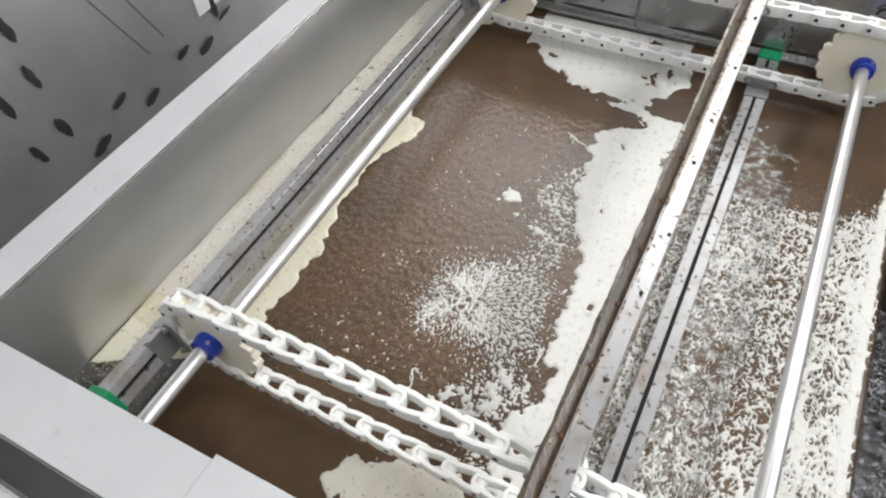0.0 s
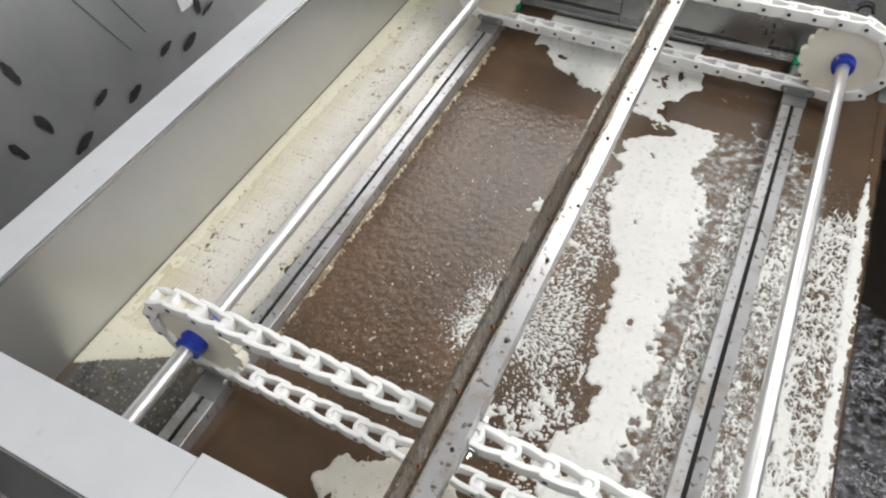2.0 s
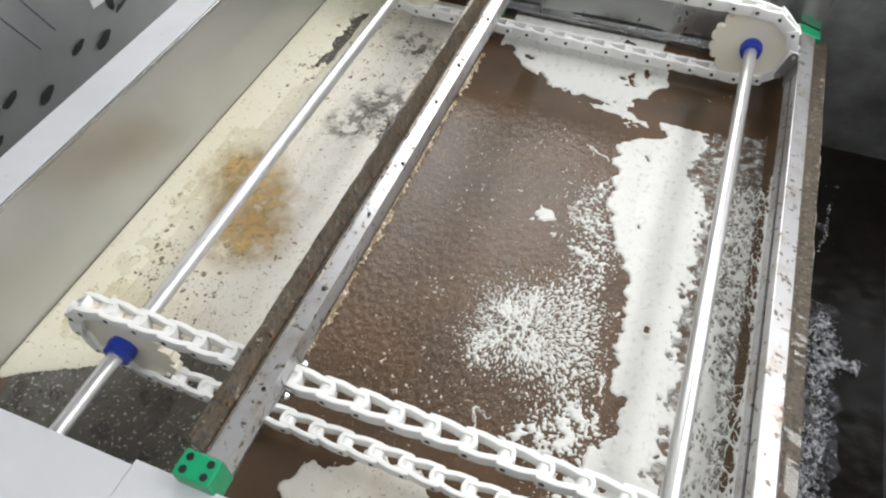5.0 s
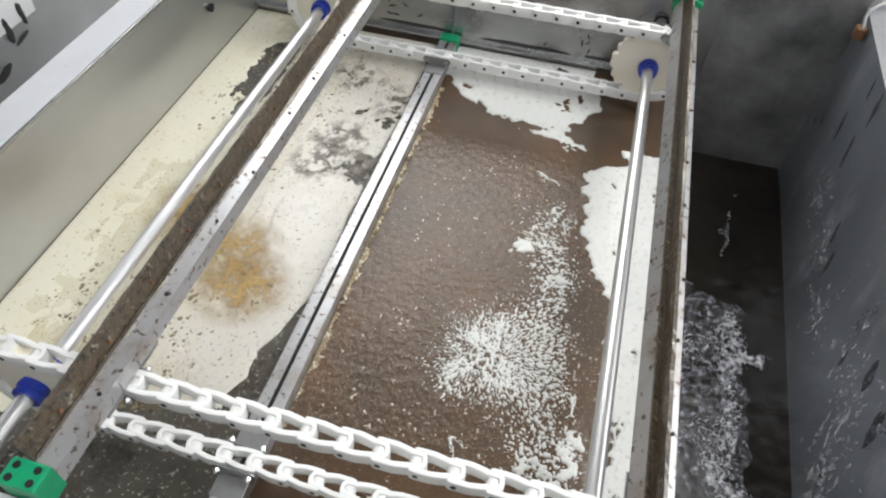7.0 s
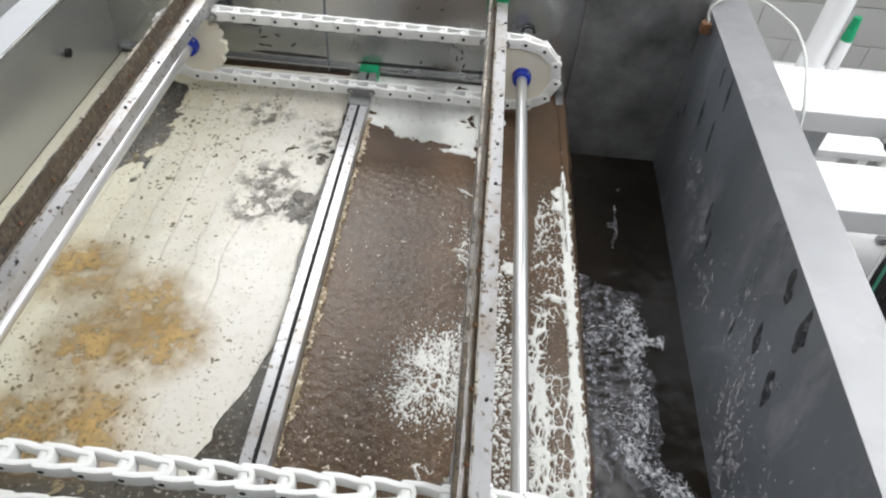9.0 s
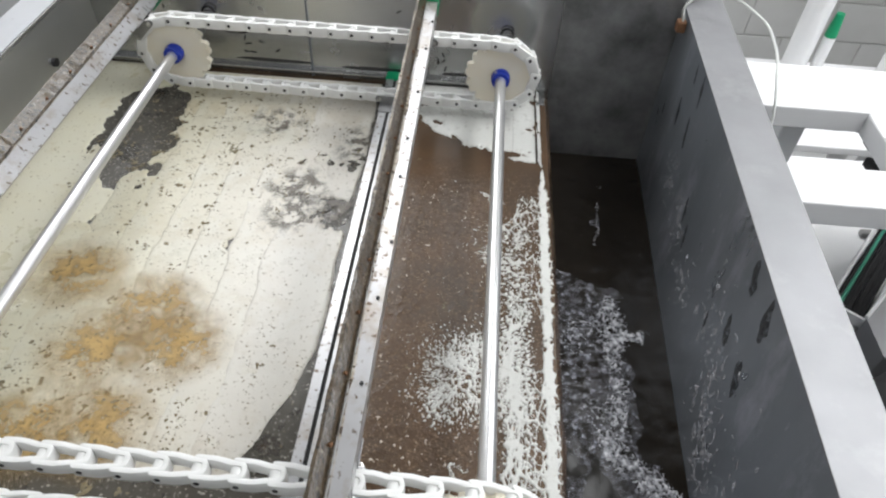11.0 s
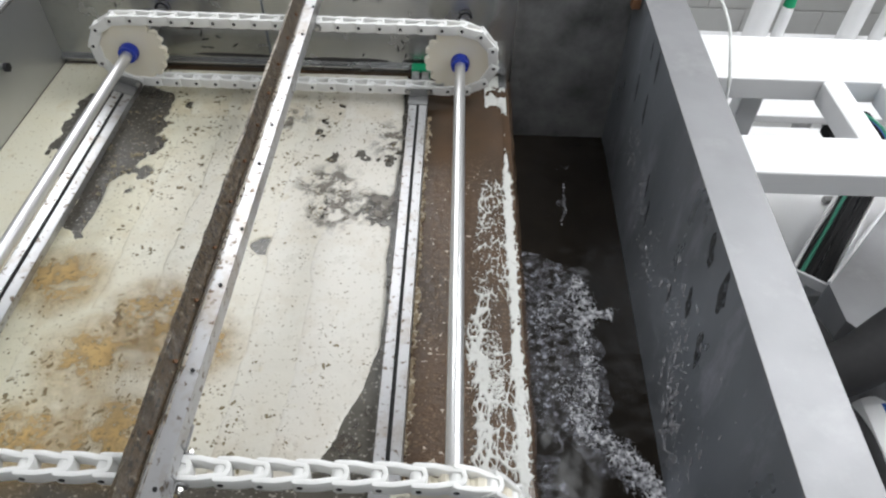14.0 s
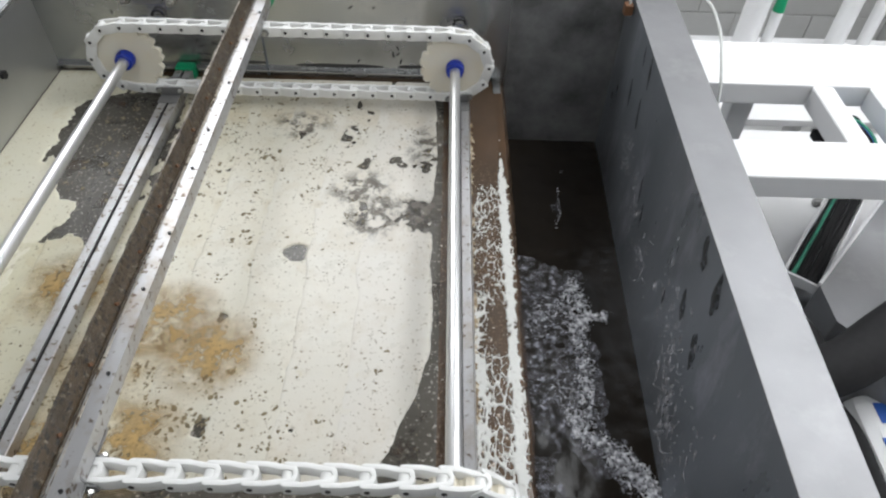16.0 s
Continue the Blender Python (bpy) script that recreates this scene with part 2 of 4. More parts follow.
FLECK = mat("dark_fleck", (0.12, 0.10, 0.062), 0.7, alt=(0.27, 0.22, 0.13), scale=40, bump=0.3)
SMUDGE = mat("wet_smudge", (0.02, 0.02, 0.02), 0.35, alt=(0.05, 0.05, 0.05), scale=30)
WET_MARK = mat("wet_mark", (0.03, 0.032, 0.036), 0.35, alt=(0.07, 0.075, 0.08), scale=30, veil=(0, 0, 55.0, 0.28, 0.62))
WHITE = mat("white_paint", (0.82, 0.82, 0.82), 0.5, alt=(0.76, 0.76, 0.77), scale=2.5, bump=0.04)
TILE = mat("wall_block", (0.55, 0.55, 0.54), 0.7, alt=(0.48, 0.48, 0.47), scale=3, bump=0.2)
BLACK = mat("black_rubber", (0.008, 0.008, 0.009), 0.85, scale=20)
HOSE = mat("clear_hose", (0.62, 0.63, 0.61), 0.25, scale=20)
BLUE_PACK = mat("blue_pack", (0.02, 0.09, 0.40), 0.5, alt=(0.03, 0.12, 0.45), scale=10)
CABLE_BLUE = mat("blue_cable", (0.02, 0.16, 0.34), 0.5, scale=20)
CABLE_GREEN = mat("green_cable", (0.03, 0.25, 0.16), 0.5, scale=20)
FLOOR = mat("pale_floor", (0.68, 0.68, 0.67), 0.5, alt=(0.6, 0.6, 0.6), scale=2, bump=0.05)
CEILING = mat("ceiling_grey", (0.5, 0.5, 0.5), 0.8, scale=2)
HALL = mat("hall_wall", (0.45, 0.45, 0.44), 0.8, alt=(0.4, 0.4, 0.4), scale=2, bump=0.1)
GLOW = bpy.data.materials.new("fill_glow")
GLOW.use_nodes = True
GLOW.node_tree.nodes["Principled BSDF"].inputs["Emission Color"].default_value = (0.95, 0.98, 1, 1)
GLOW.node_tree.nodes["Principled BSDF"].inputs["Emission Strength"].default_value = 3


# ---------------------------------------------------------------- mesh helpers
def box(bm, x0, x1, y0, y1, z0, z1, bevel=0.0):
    g = bmesh.ops.create_cube(bm, size=1.0, matrix=Matrix.Translation(((x0 + x1) / 2, (y0 + y1) / 2, (z0 + z1) / 2)) @ Matrix.Diagonal((x1 - x0, y1 - y0, z1 - z0, 1)))
    if bevel:
        vs = set(g["verts"])
        es = [e for e in bm.edges if e.verts[0] in vs and e.verts[1] in vs]
        bmesh.ops.bevel(bm, geom=es, offset=bevel, segments=2, affect="EDGES", profile=0.5)
    return bm


def rod(bm, a, b, r, seg=16, r2=None):
    a, b = Vector(a), Vector(b)
    m = Matrix.Translation((a + b) / 2) @ (b - a).to_track_quat("Z", "Y").to_matrix().to_4x4()
    bmesh.ops.create_cone(bm, cap_ends=True, segments=seg, radius1=r, radius2=r if r2 is None else r2, depth=(b - a).length, matrix=m)
    return bm


def extrude_y(bm, outline, y0, y1):
    """A prism along y from an (x, z) outline."""
    a = [bm.verts.new((x, y0, z)) for x, z in outline]
    b = [bm.verts.new((x, y1, z)) for x, z in outline]
    n = len(outline)
    for i in range(n):
        bm.faces.new((a[i], a[(i + 1) % n], b[(i + 1) % n], b[i]))
    bm.faces.new(a[::-1])
    bm.faces.new(b)
    bmesh.ops.recalc_face_normals(bm, faces=bm.faces[:])
    return bm


def finish(name, bm, material, smooth=False):
    me = bpy.data.meshes.new(name)
    bm.to_mesh(me)
    bm.free()
    me.materials.append(material)
    if smooth:
        me.polygons.foreach_set("use_smooth", [True] * len(me.polygons))
        me.set_sharp_from_angle(angle=radians(38))
    return me


def part(name, bm, material, parent, label="", smooth=False):
    o = new(name, bm if isinstance(bm, bpy.types.Mesh) else finish(name, bm, material, smooth))
    o.parent = parent
    return tagged(o, label)


def thing(name, label, category, group="", at=None):
    e = new(name)
    e.empty_display_size = 0.05
    if at is not None:
        e.matrix_world = at
    return tagged(e, label, category, group)


def solid(name, bm, material, label, category="", kind="", smooth=False):
    return tagged(new(name, finish(name, bm, material, smooth)), label, category, "", kind)


def tube(name, pts, r, material, parent=None, label="", category=""):
    cu = bpy.data.curves.new(name, "CURVE")
    cu.dimensions, cu.bevel_depth, cu.bevel_resolution, cu.resolution_u = "3D", r, 3, 8
    sp = cu.splines.new("BEZIER")
    sp.bezier_points.add(len(pts) - 1)
    for q, p in zip(sp.bezier_points, pts):
        q.co, q.handle_left_type, q.handle_right_type = p, "AUTO", "AUTO"
    tmp = bpy.data.objects.new(name, cu)
    me = bpy.data.meshes.new_from_object(tmp)
    bpy.data.objects.remove(tmp)
    bpy.data.curves.remove(cu)
    me.materials.clear()
    me.materials.append(material)
    o = new(name, me)
    o.parent = parent
    return tagged(o, label, category)


B = bmesh.new


# ---------------------------------------------------------------- hall
def hall():
    zf, zc = -1.5, 3.2
    solid("floor", box(B(), -3.2, 4.6, -3.0, 4.4, zf - 0.1, zf), FLOOR, "pale smooth hall floor", "floor", "structure")
    solid("ceiling", box(B(), -3.2, 4.6, -3.0, 4.4, zc, zc + 0.1), CEILING, "grey hall ceiling", "ceiling", "structure")
    solid("wall_west", box(B(), -3.3, -3.2, -3.1, 4.5, zf, zc), HALL, "pale grey hall wall", "wall", "structure")
    solid("wall_south", box(B(), -3.2, 4.6, -3.1, -3.0, zf, zc), HALL, "pale grey hall wall", "wall", "structure")
    bm = B()
    box(bm, 4.6, 4.7, -3.1, 4.5, zf, 0.7)
    box(bm, 4.6, 4.7, -3.1, 4.5, 2.8, zc)
    box(bm, 4.6, 4.7, -3.1, -0.6, 0.7, 2.8)
    box(bm, 4.6, 4.7, 3.0, 4.5, 0.7, 2.8)
    solid("wall_east", bm, HALL, "pale grey hall wall with a wide window opening", "wall", "structure")
    wn_ = tagged(new("window_1"), "wide window with white frame", "window", "", "structure")
    part("window_frame", box(box(box(B(), 4.6, 4.66, -0.6, 3.0, 0.7, 0.76), 4.6, 4.66, -0.6, 3.0, 2.74, 2.8), 4.61, 4.65, 1.17, 1.23, 0.76, 2.74), WHITE, wn_)
    bm = B()
    box(bm, -3.2, 4.6, 4.42, 4.5, zf, 1.6)
    box(bm, -3.2, 4.6, 4.42, 4.5, 2.96, zc)
    box(bm, -3.2, -2.12, 4.42, 4.5, 1.6, 2.96)
    box(bm, 1.12, 4.6, 4.42, 4.5, 1.6, 2.96)
    wh = tagged(new("window_2"), "high window band with white frame", "window", "", "structure")
    part("window_frame", box(box(box(B(), -2.12, 1.12, 4.43, 4.49, 1.6, 1.64), -2.12, 1.12, 4.43, 4.49, 2.92, 2.96), -0.52, -0.48, 4.44, 4.48, 1.64, 2.92), WHITE, wh)
    north = solid("wall_north", bm, TILE, "grey block hall wall", "wall", "structure")
    me = finish("wall_block", box(B(), -0.295, 0.295, -0.012, 0.012, -0.145, 0.145, 0.006), TILE)
    for j in range(10):
        for i in range(8):
            o = part("wall_block", me, TILE, north)
            o.location = (1.6 + 0.6 * i + (0.3 if j % 2 else 0) - 0.3, 4.42, zf + 0.15 + 0.3 * j)
    # glowing panels added out of view, one at each overhead fill lamp
    for x, y, sx, sy in ((-0.5, 3.5, 2.6, 1.2), (0.6, -1.3, 2.4, 0.8), (3.0, 1.6, 1.2, 2.2)):
        lamp = thing("ceiling_light", "added ceiling panel out of view with a glowing diffuser", "light", "ceiling lights", pose(x, y, 3.16))
        part("frame", box(B(), -sx / 2 - 0.04, sx / 2 + 0.04, -sy / 2 - 0.04, sy / 2 + 0.04, 0.0, 0.04), WHITE, lamp)
        part("diffuser", box(B(), -sx / 2, sx / 2, -sy / 2, sy / 2, -0.02, -0.004), GLOW, lamp)


# ---------------------------------------------------------------- tank
def tank():
    zb = -1.2
    w = 0.012
    left = solid("wall_1", box(B(), XL - w, XL, YN - w, YF + w, zb, ZL - 0.004), STEEL_SHINE, "brushed stainless tank side wall", "wall", "structure")
    part("flange", box(box(B(), XL - 0.107, XL + 0.004, YN - 0.15, YF + 0.1, ZL - 0.004, ZL, 0.0015), XL - 0.107, XL - 0.103, YN - 0.15, YF + 0.1, ZL - 0.05, ZL - 0.004), STEEL_RIM, left, "flat folded rim")
    part("seam", box(B(), XL, XL + 0.006, YN, YF, ZL - 0.02, ZL - 0.006, 0.002), STEEL, left)
    far = solid("wall_2", box(B(), XL, XR + 0.06, YF, YF + w, zb, 0.27), STEEL, "dull stainless tank end wall with stains", "wall", "structure")
    part("flange", box(B(), XL - 0.1, XR + 0.1, YF - 0.004, YF + 0.12, 0.27, 0.275, 0.0015), STEEL_RIM, far)
    part("weld_seam", box(B(), 0.437, 0.445, YF - 0.003, YF, WZ, 0.27, 0.001), STEEL_DARK, far, "vertical weld seam")
    part("ledge", box(B(), XL, XW, YF - 0.022, YF, -0.16, -0.152, 0.002), STEEL, far, "narrow ledge above the liquid")
    # thin added plate, makes the end wall darker and mottled over the trough
    part("grimy_plate", box(B(), XW + 0.02, XR + 0.035, YF - 0.005, YF, TZ - 0.1, 0.262, 0.001), MOTTLED_DARK, far, "dark mottled end plate of the trough")
    right = solid("wall_3", box(B(), XR, XR + w, YN - w, YF + w, zb, ZR - 0.004), WALL_BLUE, "dull bluish steel trough wall with splashes", "wall", "structure")
    part("flange", box(box(B(), XR - 0.004, XR + 0.135, YN - 0.15, YF + 0.1, ZR - 0.004, ZR, 0.0015), XR + 0.131, XR + 0.135, YN - 0.15, YF + 0.1, ZR - 0.05, ZR - 0.004), RIM_WORN_DIM, right, "broad flat rim")
    right.matrix_world = SKEW
    near = solid("wall_4", box(B(), XL, XR, YN - w, YN, zb, ZL - 0.008), STEEL, "stainless tank end wall", "wall", "structure")
    part("flange", box(B(), XL - 0.11, 0.280, YN - 0.135, YN + 0.004, ZL - 0.006, ZL - 0.001, 0.0015), STEEL_RIM, near, "flat rim plate")
    part("flange", box(B(), 0.282, XR, YN - 0.130, YN + 0.014, ZL - 0.004, ZL + 0.003, 0.0015), STEEL_RIM, near, "flat rim plate lapped over its neighbour")
    part("flange_lip", box(B(), XL - 0.11, XR, YN - 0.138, YN - 0.135, ZL - 0.06, ZL - 0.002), STEEL, near)
    weir = solid("wall_5", box(B(), XW - 0.008, XW, YN, YF, zb, WZ - 0.004), STEEL_DARK, "steel weir plate between tank and trough", "weir", "structure")
    part("guide_edge", box(B(), XW - 0.03, XW + 0.001, YF - 0.09, YF - 0.002, WZ - 0.02, WZ + 0.006, 0.002), STEEL, weir)
    # eye bolts on the far wall
    for x in (1.19, 0.07):
        eye = thing("eye_bolt", "small dark steel eye bolt on the tank wall", "bolt", "eye bolts", pose(x, YF, 0.06))
        bm = B()
        for k in range(12):
            a0, a1 = math.pi * k / 12, math.pi * (k + 1) / 12
            rod(bm, (0.022 * math.cos(a0), -0.012, 0.022 * math.sin(a0)), (0.022 * math.cos(a1), -0.012, 0.022 * math.sin(a1)), 0.004, 8)
        part("ring", bm, PIN, eye)
        part("plate", box(B(), -0.03, 0.03, -0.006, 0.0, -0.012, 0.0, 0.002), STEEL, eye)
    ft = thing("wall_fitting", "small steel fitting with two bright bolts on the tank wall", "fitting", "", pose(0.045, YF, 0.115))
    part("plate", box(B(), -0.055, 0.055, -0.010, 0.0, -0.012, 0.012, 0.003), BRACKET, ft)
    for x in (-0.085, 0.085):
        part("bolt", rod(rod(B(), (x, 0, 0), (x, -0.022, 0), 0.012, 6), (x, -0.022, 0), (x, -0.034, 0), 0.007, 10), BOLT, ft, "bright steel bolt")
        part("washer", rod(B(), (x, 0, 0), (x, -0.004, 0), 0.02, 16), BOLT, ft)
    st = thing("wall_stud", "dark stud on the stainless tank wall", "stud", "", pose(XL, 1.44, 0.01))
    part("body", rod(B(), (0, 0, 0), (0.02, 0, 0), 0.012, 12), BRACKET, st)
    part("nut", rod(B(), (0.012, 0, 0), (0.024, 0, 0), 0.017, 6), PIN, st)


def smudges(name, label, rows, face_x, side, seed, material=None, jag=0.1):
    """Dark lozenge-shaped wet marks on an upright sheet: y, z, length, width, turn."""
    rng = random.Random(seed)
    bm = B()
    for y, z, ln_, wd, turn in rows:
        c, s = math.cos(radians(turn)), math.sin(radians(turn))
        vs = []
        for k in range(14):
            a = 2 * math.pi * k / 14
            u, v = ln_ / 2 * math.cos(a) * (1 + rng.uniform(-jag, jag)), wd / 2 * math.sin(a) * (1 + rng.uniform(-0.15 - jag, 0.1 + jag))
            vs.append(bm.verts.new((face_x + side * 0.0012, y + u * c - v * s, z + u * s + v * c)))
        top = bm.verts.new((face_x + side * 0.003, y, z))
        for k in range(14):
            bm.faces.new((vs[k], vs[(k + 1) % 14], top))
    bmesh.ops.recalc_face_normals(bm, faces=bm.faces[:])
    return solid(name, bm, material or SMUDGE, label, "smudges", "stuff", True)


# ---------------------------------------------------------------- liquid and scum
def fbm(x, y, scale, octaves, seed):
    """Smooth value noise, about 0 to 1."""
    out, amp, tot = np.zeros_like(x), 1.0, 0.0
    for o in range(octaves):
        g = np.random.RandomState(seed + 17 * o).rand(64, 64)
        u, v = x * scale * 2 ** o + 31.7 * o, y * scale * 2 ** o + 11.3 * o
        iu, iv = np.floor(u).astype(int), np.floor(v).astype(int)
        fu, fv = u - iu, v - iv
        fu, fv = fu * fu * (3 - 2 * fu), fv * fv * (3 - 2 * fv)
        a, b_ = g[iu % 64, iv % 64], g[(iu + 1) % 64, iv % 64]
        c, d = g[iu % 64, (iv + 1) % 64], g[(iu + 1) % 64, (iv + 1) % 64]
        out += amp * ((a * (1 - fu) + b_ * fu) * (1 - fv) + (c * (1 - fu) + d * fu) * fv)
        tot += amp
        amp *= 0.55
    return out / tot


def smooth(a, lo, hi):
    t = np.clip((a - lo) / (hi - lo), 0, 1)
    return t * t * (3 - 2 * t)


def cells(x, y, sx, sy, seed):
    """How far a place is from the border between two cells of a froth: 0 on the border."""
    g = np.random.RandomState(seed).rand(64, 64, 2)
    u, v = x * sx + 40, y * sy + 40
    iu, iv = np.floor(u).astype(int), np.floor(v).astype(int)
    d1, d2 = np.full_like(u, 9.0), np.full_like(u, 9.0)
    for a in (-1, 0, 1):
        for b_ in (-1, 0, 1):
            q = g[(iu + a) % 64, (iv + b_) % 64]
            d = np.hypot(iu + a + q[..., 0] - u, iv + b_ + q[..., 1] - v)
            d2 = np.minimum(d2, np.maximum(d1, d))
            d1 = np.minimum(d1, d)
    return d2 - d1


def field_mesh(name, x0, x1, y0, y1, step, field, thick, material, rise=0.05, rough=0.0015, seed=3, open_x=False, pivot=0.0):
    """A floating film wherever field(x, y) > 0, with a smooth outline and rounded edges that dip under the liquid."""
    nx, ny = int((x1 - x0) / step) + 1, int((y1 - y0) / step) + 1
    X, Y = np.meshgrid(np.linspace(x0, x1, nx), np.linspace(y0, y1, ny), indexing="ij")
    F = field(X, Y)
    F[:, 0] = F[:, -1] = -0.01
    if not open_x:
        F[0, :] = F[-1, :] = -0.01
    H = thick * np.sqrt(np.clip(F / rise, 0, 1)) + rough * (fbm(X, Y, 30, 3, seed) - 0.5) * np.clip(F / rise, 0, 1)
    verts, faces, cache = [], [], {}

    def node(i, j):
        k = (i, j, 0)
        if k not in cache:
            cache[k] = len(verts)
            verts.append((X[i, j] - pivot, Y[i, j], H[i, j] + 0.0005))
        return cache[k]

    def cut(i, j, i2, j2):
        k = (min(i, i2), min(j, j2), 1 if i != i2 else 2)
        if k not in cache:
            t = F[i, j] / (F[i, j] - F[i2, j2])
            cache[k] = len(verts)
            verts.append((X[i, j] + t * (X[i2, j2] - X[i, j]) - pivot, Y[i, j] + t * (Y[i2, j2] - Y[i, j]), -0.0015))
        return cache[k]

    ins = F > 0
    cnt = ins[:-1, :-1].astype(int) + ins[1:, :-1] + ins[:-1, 1:] + ins[1:, 1:]
    for i, j in zip(*np.nonzero(cnt)):
        ring = ((i, j), (i + 1, j), (i + 1, j + 1), (i, j + 1))
        poly = []
        for a in range(4):
            p, q = ring[a], ring[(a + 1) % 4]
            if ins[p]:
                poly.append(node(*p))
            if ins[p] != ins[q]:
                poly.append(cut(*p, *q) if ins[p] else cut(*q, *p))
        if len(poly) > 2:
            faces.append(poly)
    me = bpy.data.meshes.new(name)
    me.from_pydata(verts, [], faces)
    me.materials.append(material)
    me.polygons.foreach_set("use_smooth", [True] * len(me.polygons))
    return me


def flecks(n, inside, seed, lo=0.003, hi=0.009):
    """Small dark clots lying on the scum; inside(rng) gives a place."""
    rng = random.Random(seed)
    verts, faces = [], []
    homes = [inside(rng) for _ in range(max(3, n // 7))]
    for _ in range(n):
        cx, cy = inside(rng)
        if rng.random() < 0.65:
            hx, hy = rng.choice(homes)
            cx, cy = hx + (cx - hx) * 0.18, hy + rng.gauss(0, 0.05)
        big = rng.random() ** 3
        for _k in range(rng.choice((1, 2, 3, 4))):
            x, y, r = cx + rng.gauss(0, 0.004 + 0.006 * big), cy + rng.gauss(0, 0.004 + 0.006 * big), (lo + (hi - lo) * big) * rng.uniform(0.6, 1.2)
            b0 = len(verts)
            k = 7
            st, tw = rng.uniform(0.45, 1.0), rng.uniform(0, math.pi)
            for a in range(k):
                an = 2 * math.pi * a / k
                rr = r * rng.uniform(0.45, 1.4)
                u, v = rr * math.cos(an), rr * st * math.sin(an)
                verts.append((x + u * math.cos(tw) - v * math.sin(tw), y + u * math.sin(tw) + v * math.cos(tw), 0.0019))
            verts.append((x, y, 0.0025 + 0.08 * r))
            for a in range(k):
                faces.append((b0 + a, b0 + (a + 1) % k, b0 + k))
    me = bpy.data.meshes.new("flecks")
    me.from_pydata(verts, [], faces)
    me.materials.append(FLECK)
    return me


MOVES = []


def raft(name, label, me, rows, clots=None, category="scum"):
    """A floating sheet and the clots on it; rows: seconds, x, y."""
    o = tagged(new(name, me), label, category, "", "stuff")
    if clots:
        f = new("flecks", clots)
        f.parent = o
        tagged(f, "dark clots on the scum", "", "", "stuff")
    MOVES.append((o, rows))
    return o


DRIFT = ((0, 0.0), (1.5, 0.105), (3, 0.22), (5.5, 0.39), (7, 0.475), (9, 0.57), (10.5, 0.67), (12.5, 0.84), (16, 1.10))
SURGE = ((0, 0.0), (1.5, 0.105), (3, 0.22), (5.5, 0.40), (7, 0.54), (9, 0.80), (10.5, 1.0), (16, 1.5))
CREEP = ((0, 0.0), (3, 0.14), (6, 0.31), (9, 0.42), (12, 0.90), (16, 1.45))


def strips(name, label, x0, x1, width, y0, y1, step, field, thick, rise, z, material, lag=1.0, clots=0, drift=DRIFT):
    """A film in bands across the tank, which drift to the weir and slip over it one after another."""
    n = max(1, round((x1 - x0) / width))
    for k in range(n):
        a, b_ = x0 + (x1 - x0) * k / n, x0 + (x1 - x0) * (k + 1) / n
        xc = (a + b_) / 2
        me = field_mesh(name, a, b_, y0, y1, step, field, thick, material, rise, 0.0006, 3, True, xc)
        if not len(me.polygons):
            continue
        rows = []
        for i in range(41):
            t = 0.4 * i
            hw = (b_ - a) / 2
            e = xc + hw + lag * float(np.interp(t, [q[0] for q in drift], [q[1] for q in drift])) - (XW - 0.004)
            tip = radians(82) * min(max(e, 0.0) / (2 * hw), 1.0)
            rows.append((t, pose(XW - 0.004 + e - 2 * hw + hw * math.cos(tip) - max(e - 2 * hw, 0.0), 0, WZ + z - hw * math.sin(tip) - min(2.6 * max(e - 2 * hw, 0.0), 0.30), 0, math.degrees(tip), 0)))
        o = tagged(new(name, me), label, "foam", "", "stuff")
        if clots:
            f = new("flecks", flecks(clots, lambda r: (r.uniform(a, b_) - xc, r.uniform(0.2, 1.6)), 60 + k, 0.002, 0.006))
            f.parent = o
            tagged(f, "dark clots on the foam", "", "", "stuff")
        MOVES.append((o, rows))


